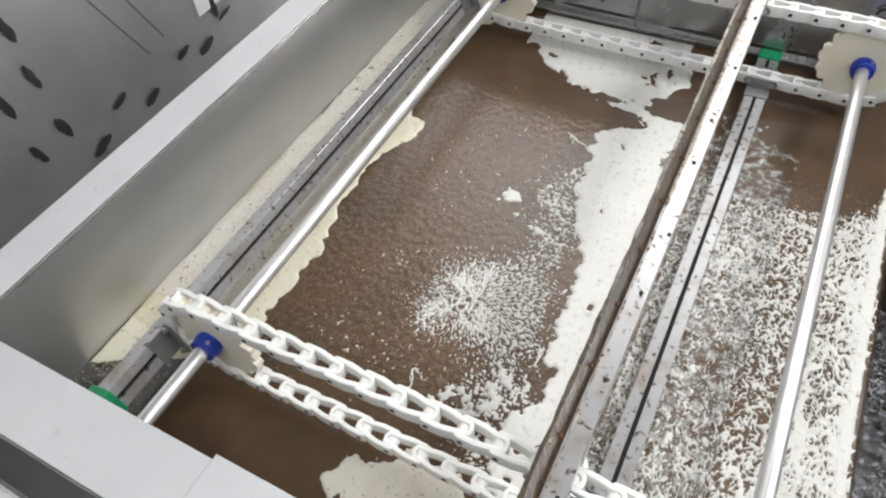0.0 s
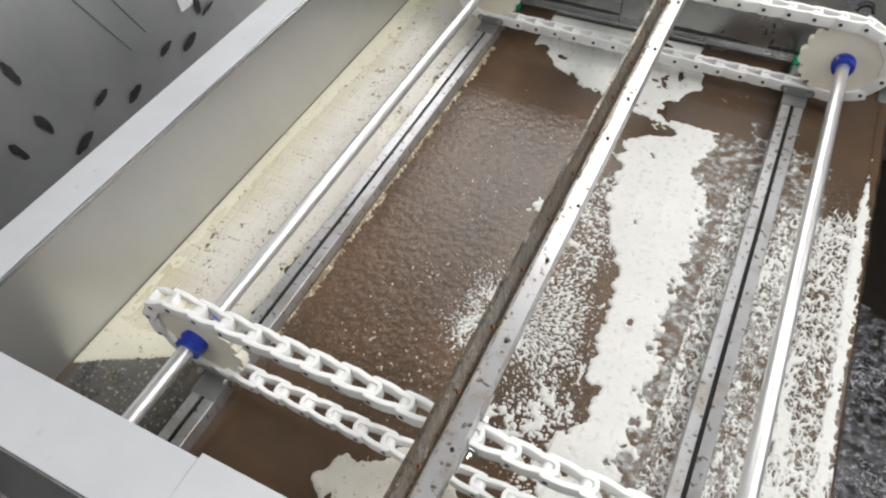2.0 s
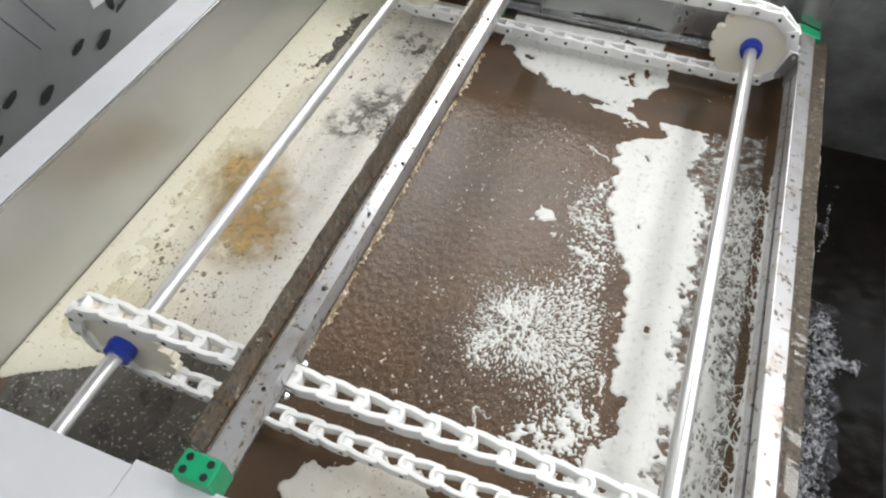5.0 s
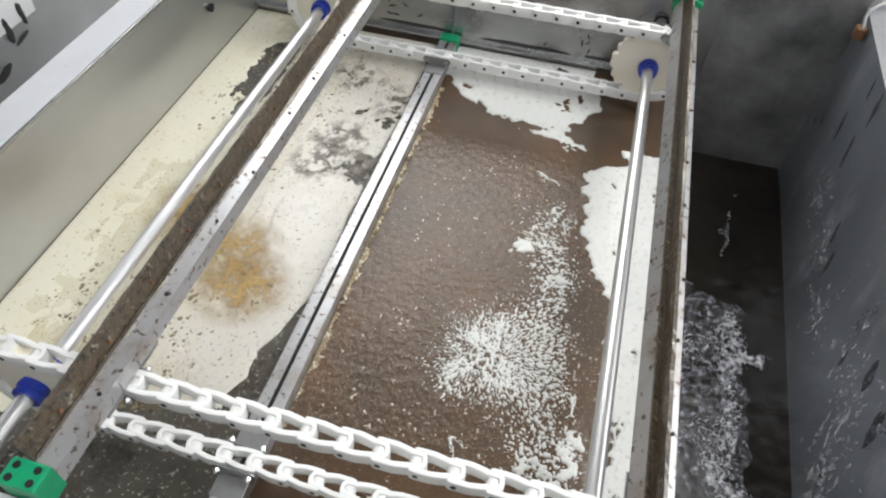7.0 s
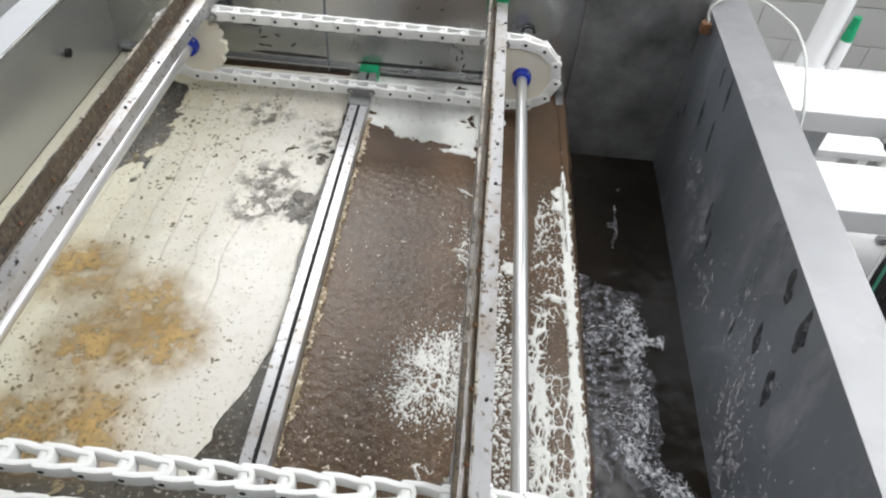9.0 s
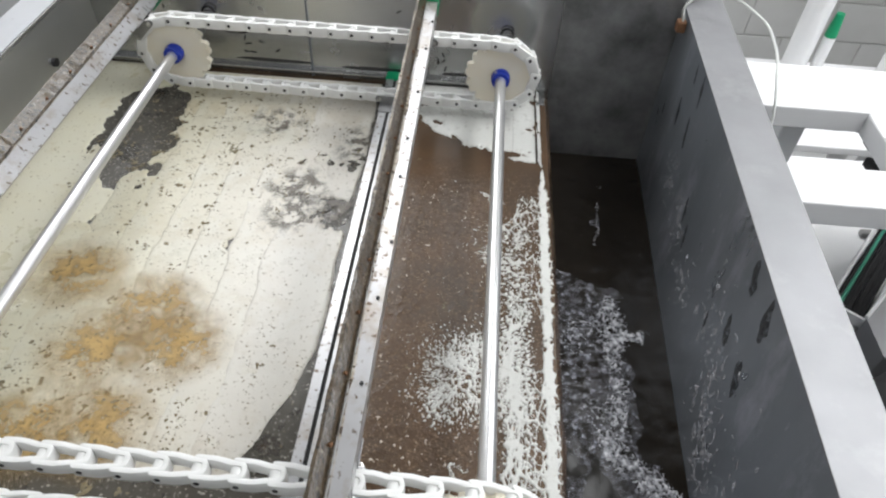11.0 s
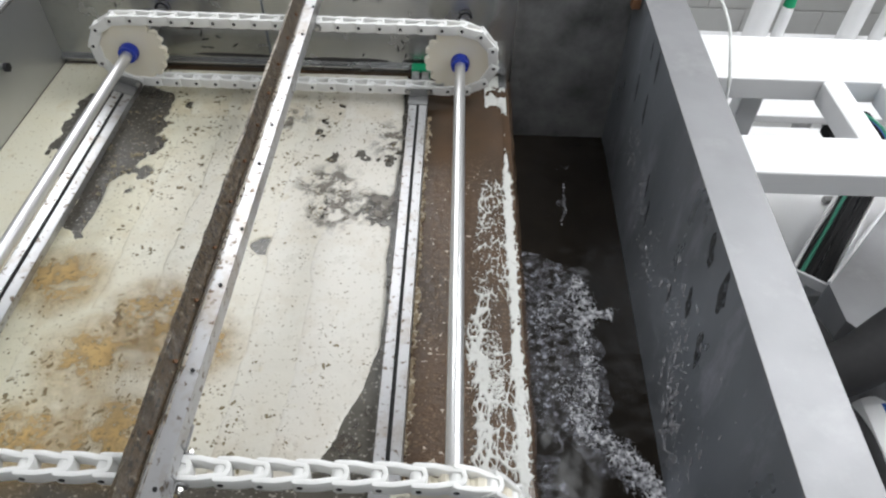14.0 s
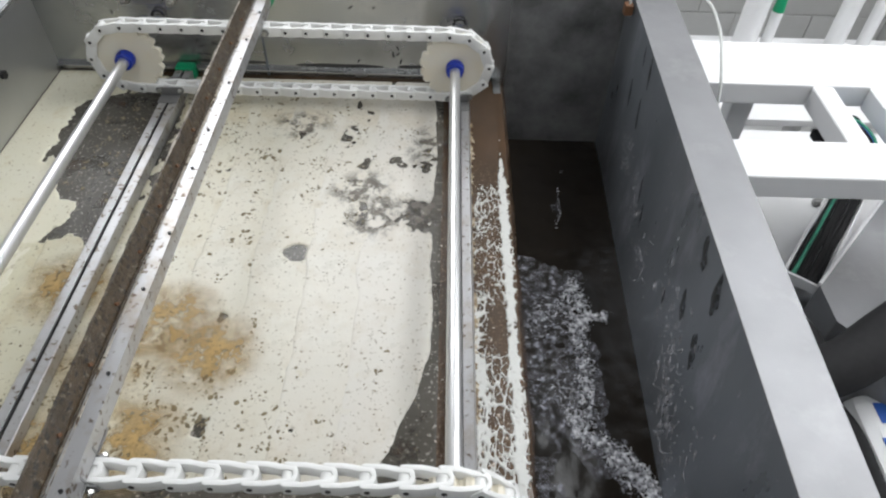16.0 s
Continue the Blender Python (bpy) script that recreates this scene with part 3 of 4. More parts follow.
def liquid():
    solid("water", box(B(), XL, XW, YN, YF, -1.15, WZ), SLUDGE, "murky brown tank liquid with fine bubbles", "water", "structure")
    ny = 130
    bm = B()
    prof = [(XW - 0.02, WZ + 0.003), (XW + 0.004, WZ + 0.001), (XW + 0.018, WZ - 0.02), (XW + 0.024, WZ - 0.08), (XW + 0.03, TZ - 0.02)]
    grid = [[bm.verts.new((x + 0.006 * (noise.noise((y * 9, x * 5, 2))) * (i > 0), y, z)) for y in np.linspace(YN + 0.001, YF - 0.001, ny)] for i, (x, z) in enumerate(prof)]
    for i in range(len(prof) - 1):
        for j in range(ny - 1):
            bm.faces.new((grid[i][j], grid[i + 1][j], grid[i + 1][j + 1], grid[i][j + 1]))
    bmesh.ops.recalc_face_normals(bm, faces=bm.faces[:])
    solid("water_overflow", bm, SLUDGE, "brown liquid spilling over the weir edge", "water", "structure", True)
    bm = B()
    xs, ys = np.linspace(XW + 0.001, XR + 0.03, 40), np.linspace(YN, YF, 160)
    g = [[bm.verts.new((x, y, TZ + 0.003 * (noise.noise((x * 14, y * 14, 1)) + 0.5 * noise.noise((x * 33, y * 33, 4))))) for y in ys] for x in xs]
    for i in range(len(xs) - 1):
        for j in range(len(ys) - 1):
            bm.faces.new((g[i][j], g[i + 1][j], g[i + 1][j + 1], g[i][j + 1]))
    solid("water_trough", bm, TROUGH, "dark rippling liquid in the trough", "water", "structure", True)

    lo, hi = YN + 0.004, YF - 0.004

    # cream sheet at rest against the left wall
    def still(x, y):
        n1, n2 = fbm(x, y, 5, 4, 77), fbm(x, y, 22, 3, 79)
        edge = -0.06 + 0.16 * (n1 - 0.5) + 0.05 * (n2 - 0.5) - 0.12 * smooth(y, 1.0, 1.2) + 0.12 * smooth(y, 1.55, 1.65)
        return np.minimum((edge - x) * 4, (y + 0.16 - 0.55 * (x - XL)) * 3 + 0.1 * (n1 - 0.5))
    raft("scum_sheet", "cream scum lying against the stainless wall", field_mesh("scum_sheet", XL, 0.2, lo, hi, 0.007, still, 0.002, STILL), [(0, 0, 0), (16, 0, 0)],
         flecks(26, lambda r: (r.uniform(XL + 0.02, -0.12), r.uniform(0.1, 1.65)), 4, 0.0015, 0.005))

    # sheets that follow the first flight and fan out from the left wall
    size, n_sheets = 0.25, 8
    for k in range(n_sheets):
        hold = 1 - k / n_sheets

        def f(x, y, k=k):
            n1, n2 = fbm(x + 0.3 * k, y, 5, 5, 100 + k), fbm(x + 0.3 * k, y, 20, 4, 120 + k)
            front = -0.02 + 0.10 * (n1 - 0.5) + 0.05 * (n2 - 0.5)
            if k == 0:
                front = -0.015 + 0.03 * (n1 - 0.5) + 0.012 * (n2 - 0.5)
                front = front - 0.50 * np.clip(0.50 - y, 0, 1) ** 1.4
            a = np.minimum((front - x) * 6, (x + size - 0.015 + 0.05 * (n1 - 0.5)) * 6)
            near = (y - (0.10 if k < 6 else 0.0)) * 4 + 0.3 * (n1 - 0.5)
            hole = 0.70 - (0.6 * n1 + 0.4 * n2)
            if k < 2:
                hole = hole - (0.55 if k == 0 else 0.25) * np.exp(-((y - 1.0) / 0.085) ** 2 - ((x + 0.05) / 0.10) ** 2) * (0.3 + 1.4 * fbm(x, y, 45, 3, 130)) - 0.06 * smooth(y, 1.1, 1.3)
            if k == 2:
                hole = hole - 0.55 * np.exp(-((y - 0.83) / 0.04) ** 2 - ((x + 0.10) / 0.045) ** 2)
            if k >= 6:
                hole = hole - 0.45 * smooth(y + 0.2 * (n1 - 0.5), 0.80, 0.92) * (1 - 0.8 * smooth(y, 1.58, 1.66))
            if k == 5:
                hole = hole - 0.42 * smooth(y + 0.25 * (n1 - 0.5), 1.05, 1.2) * smooth(-x + 0.15 * (n2 - 0.5), 0.10, 0.16) * (1 - smooth(y, 1.55, 1.65))
            return np.minimum(np.minimum(a, hole), np.minimum(near, (YF - 0.03 - y) * 4))
        me = field_mesh("scum_sheet", -size, 0.03, lo, hi, 0.006, f, 0.0014, SCUM[k])
        rows = []
        for i in range(17):
            t = 1.0 * i
            lead = min(max((FLIGHT_U[0] + RATE * t) * P - 0.035, -0.145), 1.13)
            rows.append((t, -0.145 + (lead + 0.145) * hold, 0.0005 * (n_sheets - k)))
        dense = (190, 220, 250, 290, 310, 300, 210, 80)[k]
        raft("scum_sheet", "pale floating scum behind a scraper" if k < 4 else "cream and ochre floating scum with dark clots", me, rows,
             flecks(dense, lambda r: (r.uniform(-size + 0.03, -0.03), r.choice((r.uniform(0.2, 1.6), r.gauss(1.3, 0.2), r.gauss(0.3, 0.12)))), 20 + k, 0.0014, 0.0075 if k < 3 else 0.010))

        # grey torn places in the sheet
        for off, yc, turn in (((-0.06, 1.02, 20), (-0.04, 1.36, 70), (-0.20, 0.99, 50)), ((-0.10, 1.12, 30),), (), ((-0.03, 1.46, 0),), (), (), (), ())[k]:
            tm = field_mesh("torn_scum", -0.16, 0.16, -0.14, 0.14, 0.012, lambda x, y: 1.0 - (x / 0.15) ** 2 - (y / 0.13) ** 2, 0.0004, TORN, 0.2, 0.0)
            raft("torn_scum", "grey torn place in the floating scum", tm, [(t, pose(x + off, yc, WZ + (0.0026 + z if t > 3.5 else -0.006), 0, 0, turn)) for t, x, z in rows])

        # dull grey skin on the liquid beneath them
        def skin(x, y, k=k):
            n1 = fbm(x + 0.2 * k, y, 8, 4, 160 + k)
            return np.minimum(np.minimum((-0.004 - x) * 6, (x + size - 0.01 + 0.03 * (n1 - 0.5)) * 6), (hi - 0.02 - y) * 4)
        raft("grey_skin", "thin dull grey skin on the tank liquid", field_mesh("grey_skin", -size, 0.0, lo + 0.01, hi, 0.012, skin, 0.0002, GREY_SKIN, 0.1, 0.0), [(t, x + (0.02 if k == 0 else 0.0), -0.0002 + 0.00004 * k) for t, x, z in rows])

    # ochre patches that ride on the sheets
    ease = ((0, 0.0), (3, 0.08), (5.5, 0.36), (7, 0.58), (9, 0.68), (12.5, 0.87), (16, 1.0))
    for q, (xf, yc) in enumerate(((0.53, 0.46), (0.40, 0.57), (0.40, 0.20), (0.08, 0.67), (0.27, 0.42), (0.20, 0.18))):
        def patch(x, y):
            return 1.0 - (x / 0.165) ** 2 - (y / 0.155) ** 2
        me = field_mesh("ochre_froth", -0.18, 0.18, -0.17, 0.17, 0.012, patch, 0.0004, OCHRE, 0.2, 0.0)
        raft("ochre_froth", "ochre-brown stained froth lying on the scum", me, [(t, pose(-0.27 + (xf + 0.27) * e, yc, WZ + (-0.0042 + 0.0006 * t if t < (5, 8)[q > 3 or q == 2] else 0.0070) + 0.0003 * q)) for t, e in ease])

    # the white sheet driven by the second flight to the weir, its torn left border and the bubbles behind it
    def white(x, y):
        n1, n2, n3 = fbm(x, y, 7, 4, 31), fbm(x, y, 24, 4, 35), fbm(x, y, 75, 3, 37)
        left = np.interp(y, (0.0, 0.1, 0.2, 0.45, 0.6, 0.75, 0.9, 1.05, 1.22, 1.32), (0.70, 0.66, 0.67, 0.68, 0.66, 0.61, 0.55, 0.52, 0.51, 0.58))
        wave = 0.11 * (n1 - 0.5) + 0.06 * (n2 - 0.5) + 0.03 * (n3 - 0.5)
        a = np.minimum((x - left + wave) * 5, (1.33 - y + 0.25 * (n1 - 0.5) + 0.1 * (n2 - 0.5)) * 5)
        b_ = (0.80 - 0.06 * smooth(y, 0.9, 1.3) + 0.10 * (n1 - 0.5) - x) * 5 + 0.5 * (n2 - 0.5) + 0.4 * (n3 - 0.5)
        hole = 0.70 - (0.45 * n1 + 0.45 * n2 + 0.10 * n3)
        # small floating islands off the border
        isle = np.full_like(x, -1.0)
        for cx, cy, rx, ry in ((0.362, 0.827, 0.030, 0.026), (0.43, 0.77, 0.022, 0.014), (0.49, 0.74, 0.030, 0.012), (0.52, 0.16, 0.05, 0.035), (0.60, 0.24, 0.025, 0.05)):
            isle = np.maximum(isle, np.minimum((1 - ((x - cx) / rx) ** 2 - ((y - cy) / ry) ** 2) * 0.10, 0.05) + 0.55 * (n2 - 0.52) + 0.35 * (n3 - 0.5))
        return np.maximum(np.minimum(np.minimum(a, b_), hole), isle)
    strips("foam_sheet", "white foam sheet drifting towards the weir", 0.05, 0.93, 0.08, lo, hi, 0.005, white, 0.003, 0.05, 0.001, WHITE_FOAM, 1.0, 5, SURGE)

    # the band along the far wall creeps more slowly
    def band(x, y):
        n1, n2, n3 = fbm(x, y, 7, 4, 231), fbm(x, y, 24, 4, 235), fbm(x, y, 75, 3, 237)
        under = np.interp(x, (0.14, 0.22, 0.32, 0.42, 0.55, 0.70), (1.60, 1.47, 1.41, 1.37, 1.33, 1.31))
        a = (y - under + 0.10 * (n1 - 0.5) + 0.07 * (n2 - 0.5) + 0.03 * (n3 - 0.5)) * 5
        hole = 0.66 - (0.45 * n1 + 0.45 * n2 + 0.10 * n3)
        hole = hole - 0.5 * np.exp(-((x - 0.68) / 0.05) ** 2 - ((y - 1.40) / 0.07) ** 2) - 0.4 * np.exp(-((x - 0.46) / 0.07) ** 2 - ((y - 1.38) / 0.02) ** 2)
        return np.minimum(np.minimum(a, (0.68 + 0.2 * (n1 - 0.5) - x) * 4), hole)
    strips("foam_sheet", "white foam band along the tank end wall", 0.10, 0.82, 0.08, 1.2, hi, 0.005, band, 0.003, 0.05, 0.0012, WHITE_FOAM, 1.0, 4, CREEP)

    # pale scum lying by the near wall
    def cream(x, y):
        n1, n2 = fbm(x, y, 9, 4, 241), fbm(x, y, 30, 4, 243)
        return (1 - ((x - 0.0) / 0.13) ** 2 - ((y + 0.12) / 0.14) ** 2) * 0.25 + 0.8 * (n1 - 0.5) + 0.4 * (n2 - 0.5)
    raft("scum_sheet", "pale scum floating by the tank end wall", field_mesh("scum_sheet", -0.2, 0.2, lo + 0.004, 0.06, 0.005, cream, 0.0018, PALE), [(0, 0.52, 0.001), (3, 0.54, 0.001), (6, 0.66, 0.001), (8, 0.9, 0.001), (9.5, 1.05, -0.02), (16, 1.05, -0.02)],
         flecks(16, lambda r: (r.uniform(-0.12, 0.10), r.uniform(-0.2, 0.0)), 44, 0.002, 0.007))

    # thin grey froth between the sheet and the weir
    def film(x, y):
        n1, n2 = fbm(x, y, 6, 4, 41), fbm(x, y, 28, 3, 43)
        return np.minimum((x - 0.73 + 0.1 * (n1 - 0.5)) * 4, 0.30 * (1 - smooth(y, 1.05, 1.3)) - 0.05 + 0.6 * (n1 - 0.5) + 0.3 * (n2 - 0.5))
    strips("grey_froth", "thin grey froth drifting towards the weir", 0.70, 1.10, 0.08, lo + 0.01, 1.45, 0.006, film, 0.001, 0.1, 0.0006, GREY_FILM, 1.0, 0, SURGE)

    # branching veins: arms that wander outwards and fork
    rng = random.Random(77)
    stems = []

    def arm(x, y, an, length, w, out, depth):
        done = 0.0
        while done < length and w > 0.0007:
            st = 0.005
            stems.append((x, y, w * rng.uniform(0.65, 1.2)))
            x, y = x + st * math.cos(an), y + st * math.sin(an)
            an += rng.gauss(0, 0.52) + 0.10 * math.sin(out - an)
            w *= 0.982
            done += st
            if depth < 3 and rng.random() < 0.17:
                arm(x, y, an + rng.choice((-1, 1)) * rng.uniform(0.5, 1.1), (length - done) * rng.uniform(0.3, 0.75), w * 0.8, out, depth + 1)
    for k in range(10):
        out = 2 * math.pi * k / 10 + rng.uniform(-0.25, 0.25)
        arm(0.42 + 0.012 * math.cos(out), 0.44 + 0.012 * math.sin(out), out, rng.uniform(0.12, 0.20), 0.0042, out, 0)
    for bx, by, out, length in ((0.56, 0.80, 2.6, 0.16), (0.56, 0.86, 2.9, 0.20), (0.52, 1.02, 3.3, 0.14), (0.50, 1.12, 2.4, 0.10), (0.58, 0.72, 3.7, 0.14), (0.55, 0.92, 1.9, 0.2), (0.66, 0.33, 2.6, 0.10), (0.66, 0.22, 3.4, 0.12), (0.40, 0.20, 4.0, 0.10)):
        arm(bx, by, out, length, 0.0034, out, 0)

    def dots(u, v, seed):
        g = np.random.RandomState(seed).rand(64, 64, 3)
        iu, iv = np.floor(u).astype(int), np.floor(v).astype(int)
        d = np.full_like(u, 9.0)
        for a in (-1, 0, 1):
            for b_ in (-1, 0, 1):
                q = g[(iu + a) % 64, (iv + b_) % 64]
                d = np.minimum(d, np.hypot(iu + a + q[..., 0] - u, iv + b_ + q[..., 1] - v) + 0.25 * q[..., 2])
        return d

    def burst(x, y):
        best = np.full_like(x, -0.02)
        sx, sy = x[1, 0] - x[0, 0], y[0, 1] - y[0, 0]
        for px, py, w in stems:
            i0, i1 = int((px - 0.012 - x[0, 0]) / sx), int((px + 0.012 - x[0, 0]) / sx) + 2
            j0, j1 = int((py - 0.012 - y[0, 0]) / sy), int((py + 0.012 - y[0, 0]) / sy) + 2
            if i1 <= 0 or j1 <= 0 or i0 >= x.shape[0] or j0 >= x.shape[1]:
                continue
            win = (slice(max(i0, 0), i1), slice(max(j0, 0), j1))
            best[win] = np.maximum(best[win], w - np.hypot(x[win] - px, y[win] - py))
        n1, n2 = fbm(x, y, 9, 3, 51), fbm(x, y, 45, 3, 53)
        best = best + 0.0022 * (n2 - 0.5)
        rad, ang = np.hypot(x - 0.42, y - 0.44), np.arctan2(y - 0.44, x - 0.42)
        w = 0.95 * np.exp(-((rad - 0.085) / 0.105) ** 2) + 0.8 * np.exp(-((x - 0.57 + 0.16 * (y - 0.5)) / 0.10) ** 2) * (1 - smooth(y, 0.95, 1.15)) + 0.9 * (n1 - 0.5)
        bend = 0.9 * (n2 - 0.5)
        dash = np.minimum(dots(rad / 0.015 + 40 + bend, ang * 19 + 60 + bend, 55), dots(rad / 0.0105 + 20 + bend, ang * 31 + 80 + bend, 56) + 0.04)
        return np.maximum(best * 10, (0.47 * np.clip(w, 0, 1.05) - dash) * 0.10)
    strips("foam_burst", "branching white foam veins on brown liquid", 0.18, 0.80, 0.078, 0.02, 1.25, 0.0023, burst, 0.002, 0.03, 0.0008, WHITE_FOAM)

    def specks(seed, dens):
        def f(x, y):
            return fbm(x, y, 120, 2, seed) - dens + 0.22 * (fbm(x, y, 6, 3, seed + 3) - 0.5)
        return f
    strips("bubble_film", "scattered small bubbles on brown liquid", 0.05, 0.75, 0.1, 0.0, 1.2, 0.003, specks(61, 0.81), 0.0012, 0.05, 0.0004, BUBBLE, 0.97)

    # dense speckled foam ahead of the second flight, over the last stretch before the weir
    def lace(x, y):
        n1, n2 = fbm(x, y, 5, 4, 71), fbm(x, y, 30, 3, 73)
        wx, wy = 1.7 * (x + 0.02 * (n2 - 0.5)) + 0.25 * y, y + 0.03 * (n2 - 0.5)
        worm = np.minimum(np.abs(fbm(wx, wy, 52, 2, 74) - 0.5), 1.3 * np.abs(fbm(wx, wy, 80, 2, 76) - 0.5))
        edge = 1.5 * np.clip(x - 1.27 + 0.06 * (fbm(x, y, 8, 3, 75) - 0.5), 0, 1)
        return (0.072 + 0.11 * (n1 - 0.5) + 1.2 * edge - 0.30 * smooth(y + 0.2 * (n1 - 0.5), 1.08, 1.32) - worm) * 0.9
    strips("foam_lace", "white speckled foam on dark liquid before the weir", 0.85, XW - 0.005, 0.085, lo + 0.01, 1.62, 0.0026, lace, 0.002, 0.06, 0.0008, WHITE_FOAM, 1.0, 0, SURGE)

    # tan froth that the first flight pushes along its leading edge
    def fringe(x, y):
        n1, n2 = fbm(x, y, 12, 3, 141), fbm(x, y, 70, 3, 143)
        return np.minimum(x * 8, (0.010 + 0.030 * (n1 - 0.35) + 0.035 * (n2 - 0.5) - x) * 8)
    front = []
    for i in range(33):
        u = FLIGHT_U[0] + RATE * 0.5 * i
        front.append((0.5 * i, max(u * P, 0.0) + 0.033, 0.0022 if u > 0 else -0.03))
    raft("froth_fringe", "tan froth pushed along by a scraper", field_mesh("froth_fringe", 0.0, 0.06, 0.08, 1.5, 0.003, fringe, 0.004, FRINGE, 0.03, 0.002), front, None, "foam")

    # streaks that hang at the weir
    def streak(x, y):
        n1, n2 = fbm(x, y, 5, 3, 93), fbm(x, y, 26, 3, 95)
        wx, wy = x + 0.016 * (n2 - 0.5) + 0.03 * (n1 - 0.5), y + 0.03 * (n2 - 0.5)
        net = np.minimum(cells(wx, wy, 46, 15, 91), 1.3 * cells(wx, wy, 95, 34, 97))
        left = 1.210 + 0.055 * (fbm(x * 0, y, 6, 3, 99) - 0.5) + 0.05 * smooth(y, 0.75, 1.2)
        w = 0.0 + 0.40 * (n1 - 0.42) + 0.9 * np.exp(-((x - 1.342) / 0.010) ** 2) + 0.30 * np.exp(-((x - left - 0.035) / 0.02) ** 2) * (1 - smooth(y, 0.5, 0.8))
        w = w - 0.8 * (1 - smooth(x, left - 0.012, left + 0.012)) - 0.9 * smooth(y + 0.1 * (n1 - 0.5), 1.15, 1.38)
        return (w - net) * 0.3
    raft("foam_streaks", "white foam streaks hanging at the weir edge", field_mesh("foam_streaks", 1.16, XW + 0.006, lo + 0.01, 1.5, 0.0024, streak, 0.002, WHITE_FOAM, 0.04, 0.0005),
         [(0, 0, 0.0016), (16, 0, 0.0016)], None, "foam")

    # churned foam in the trough: a thin film and brighter threads
    def spread(x, y):
        n1 = fbm(x, y, 6, 4, 81)
        w = (1 - smooth(x + 0.14 * (n1 - 0.5), 1.56, 1.66)) * (1 - smooth(y + 0.2 * (n1 - 0.5), 0.92, 1.10)) * smooth(y + 0.25 * (n1 - 0.5) + 0.9 * (x - 1.50), 0.26, 0.46)
        band = np.exp(-((y - 0.40 + 1.12 * (x - 1.56) + 0.16 * (n1 - 0.5)) / 0.055) ** 2) * smooth(x, 1.50, 1.56)
        jet = np.exp(-((y - 0.84 + 0.06 * (n1 - 0.5)) / (0.010 + 0.35 * np.clip(x - 1.66, 0, 1))) ** 2) * smooth(x, 1.58, 1.62) * (1 - smooth(x, 1.69, 1.71))
        rim = np.exp(-((x - 1.60 - 0.05 * (n1 - 0.5)) / 0.035) ** 2) * (1 - smooth(y, 0.95, 1.05)) * smooth(y, 0.40, 0.5)
        trail = np.exp(-((x - 1.61 - 0.02 * np.sin(y * 9) - 0.08 * (n1 - 0.5)) / 0.008) ** 2) * smooth(y, 1.1, 1.25) * (1 - smooth(y, 1.45, 1.55))
        return n1, w, band, jet, rim, trail

    def thin(x, y):
        n1, w, band, jet, rim, trail = spread(x, y)
        return 0.9 * w + 0.8 * band + 0.5 * jet + 0.30 * trail + 0.30 * (x < 1.5) * (y < 0.4) - 0.25 + 0.8 * (fbm(x, y, 14, 4, 87) - 0.5)
    raft("trough_froth", "thin bluish froth drifting in the dark trough", field_mesh("trough_froth", XW + 0.02, XR - 0.004, lo + 0.01, 1.7, 0.005, thin, 0.002, THIN_FOAM, 0.2, 0.0008),
         [(0, 0, TZ - WZ + 0.007), (16, 0.0, TZ - WZ + 0.007)], None, "foam")

    def churn(x, y):
        n1, w, band, jet, rim, trail = spread(x, y)
        n2 = fbm(x, y, 30, 3, 83)
        wx, wy = x + 0.02 * (n2 - 0.5), y + 0.02 * (fbm(x, y, 24, 3, 89) - 0.5)
        net = np.minimum(cells(wx, wy, 55, 38, 84), cells(wx, wy, 120, 85, 86))
        a = 0.02 * w + 0.36 * band + 0.75 * jet + 0.24 * rim + 0.10 * trail + 0.5 * (n1 - 0.5) * w - 0.03
        return (a - net - 0.30 * np.clip(n2 - 0.55, 0, 1)) * 0.3
    raft("trough_foam", "broken white foam threads in the dark trough", field_mesh("trough_foam", XW + 0.02, XR - 0.004, lo + 0.01, 1.7, 0.0028, churn, 0.003, TROUGH_FOAM, 0.05, 0.0008),
         [(0, 0, TZ - WZ + 0.010), (16, 0.0, TZ - WZ + 0.010)], None, "foam")


# ---------------------------------------------------------------- chains, shafts, scrapers
def on_loop(u):
    """Place (x, z) and turn (radians) on the chain's loop, u in links from the lower left."""
    k, v = divmod(u, UN)
    base = 2 * math.pi * k
    if v < 16.5:
        return v * P, -R, base
    if v < 22:
        a = (v - 16.5) / 5.5 * math.pi
        return L + R * math.sin(a), -R * math.cos(a), base + a
    if v < 38.5:
        return L - (v - 22) * P, R, base + math.pi
    a = math.pi + (v - 38.5) / 5.5 * math.pi
    return R * math.sin(a), -R * math.cos(a), base + a


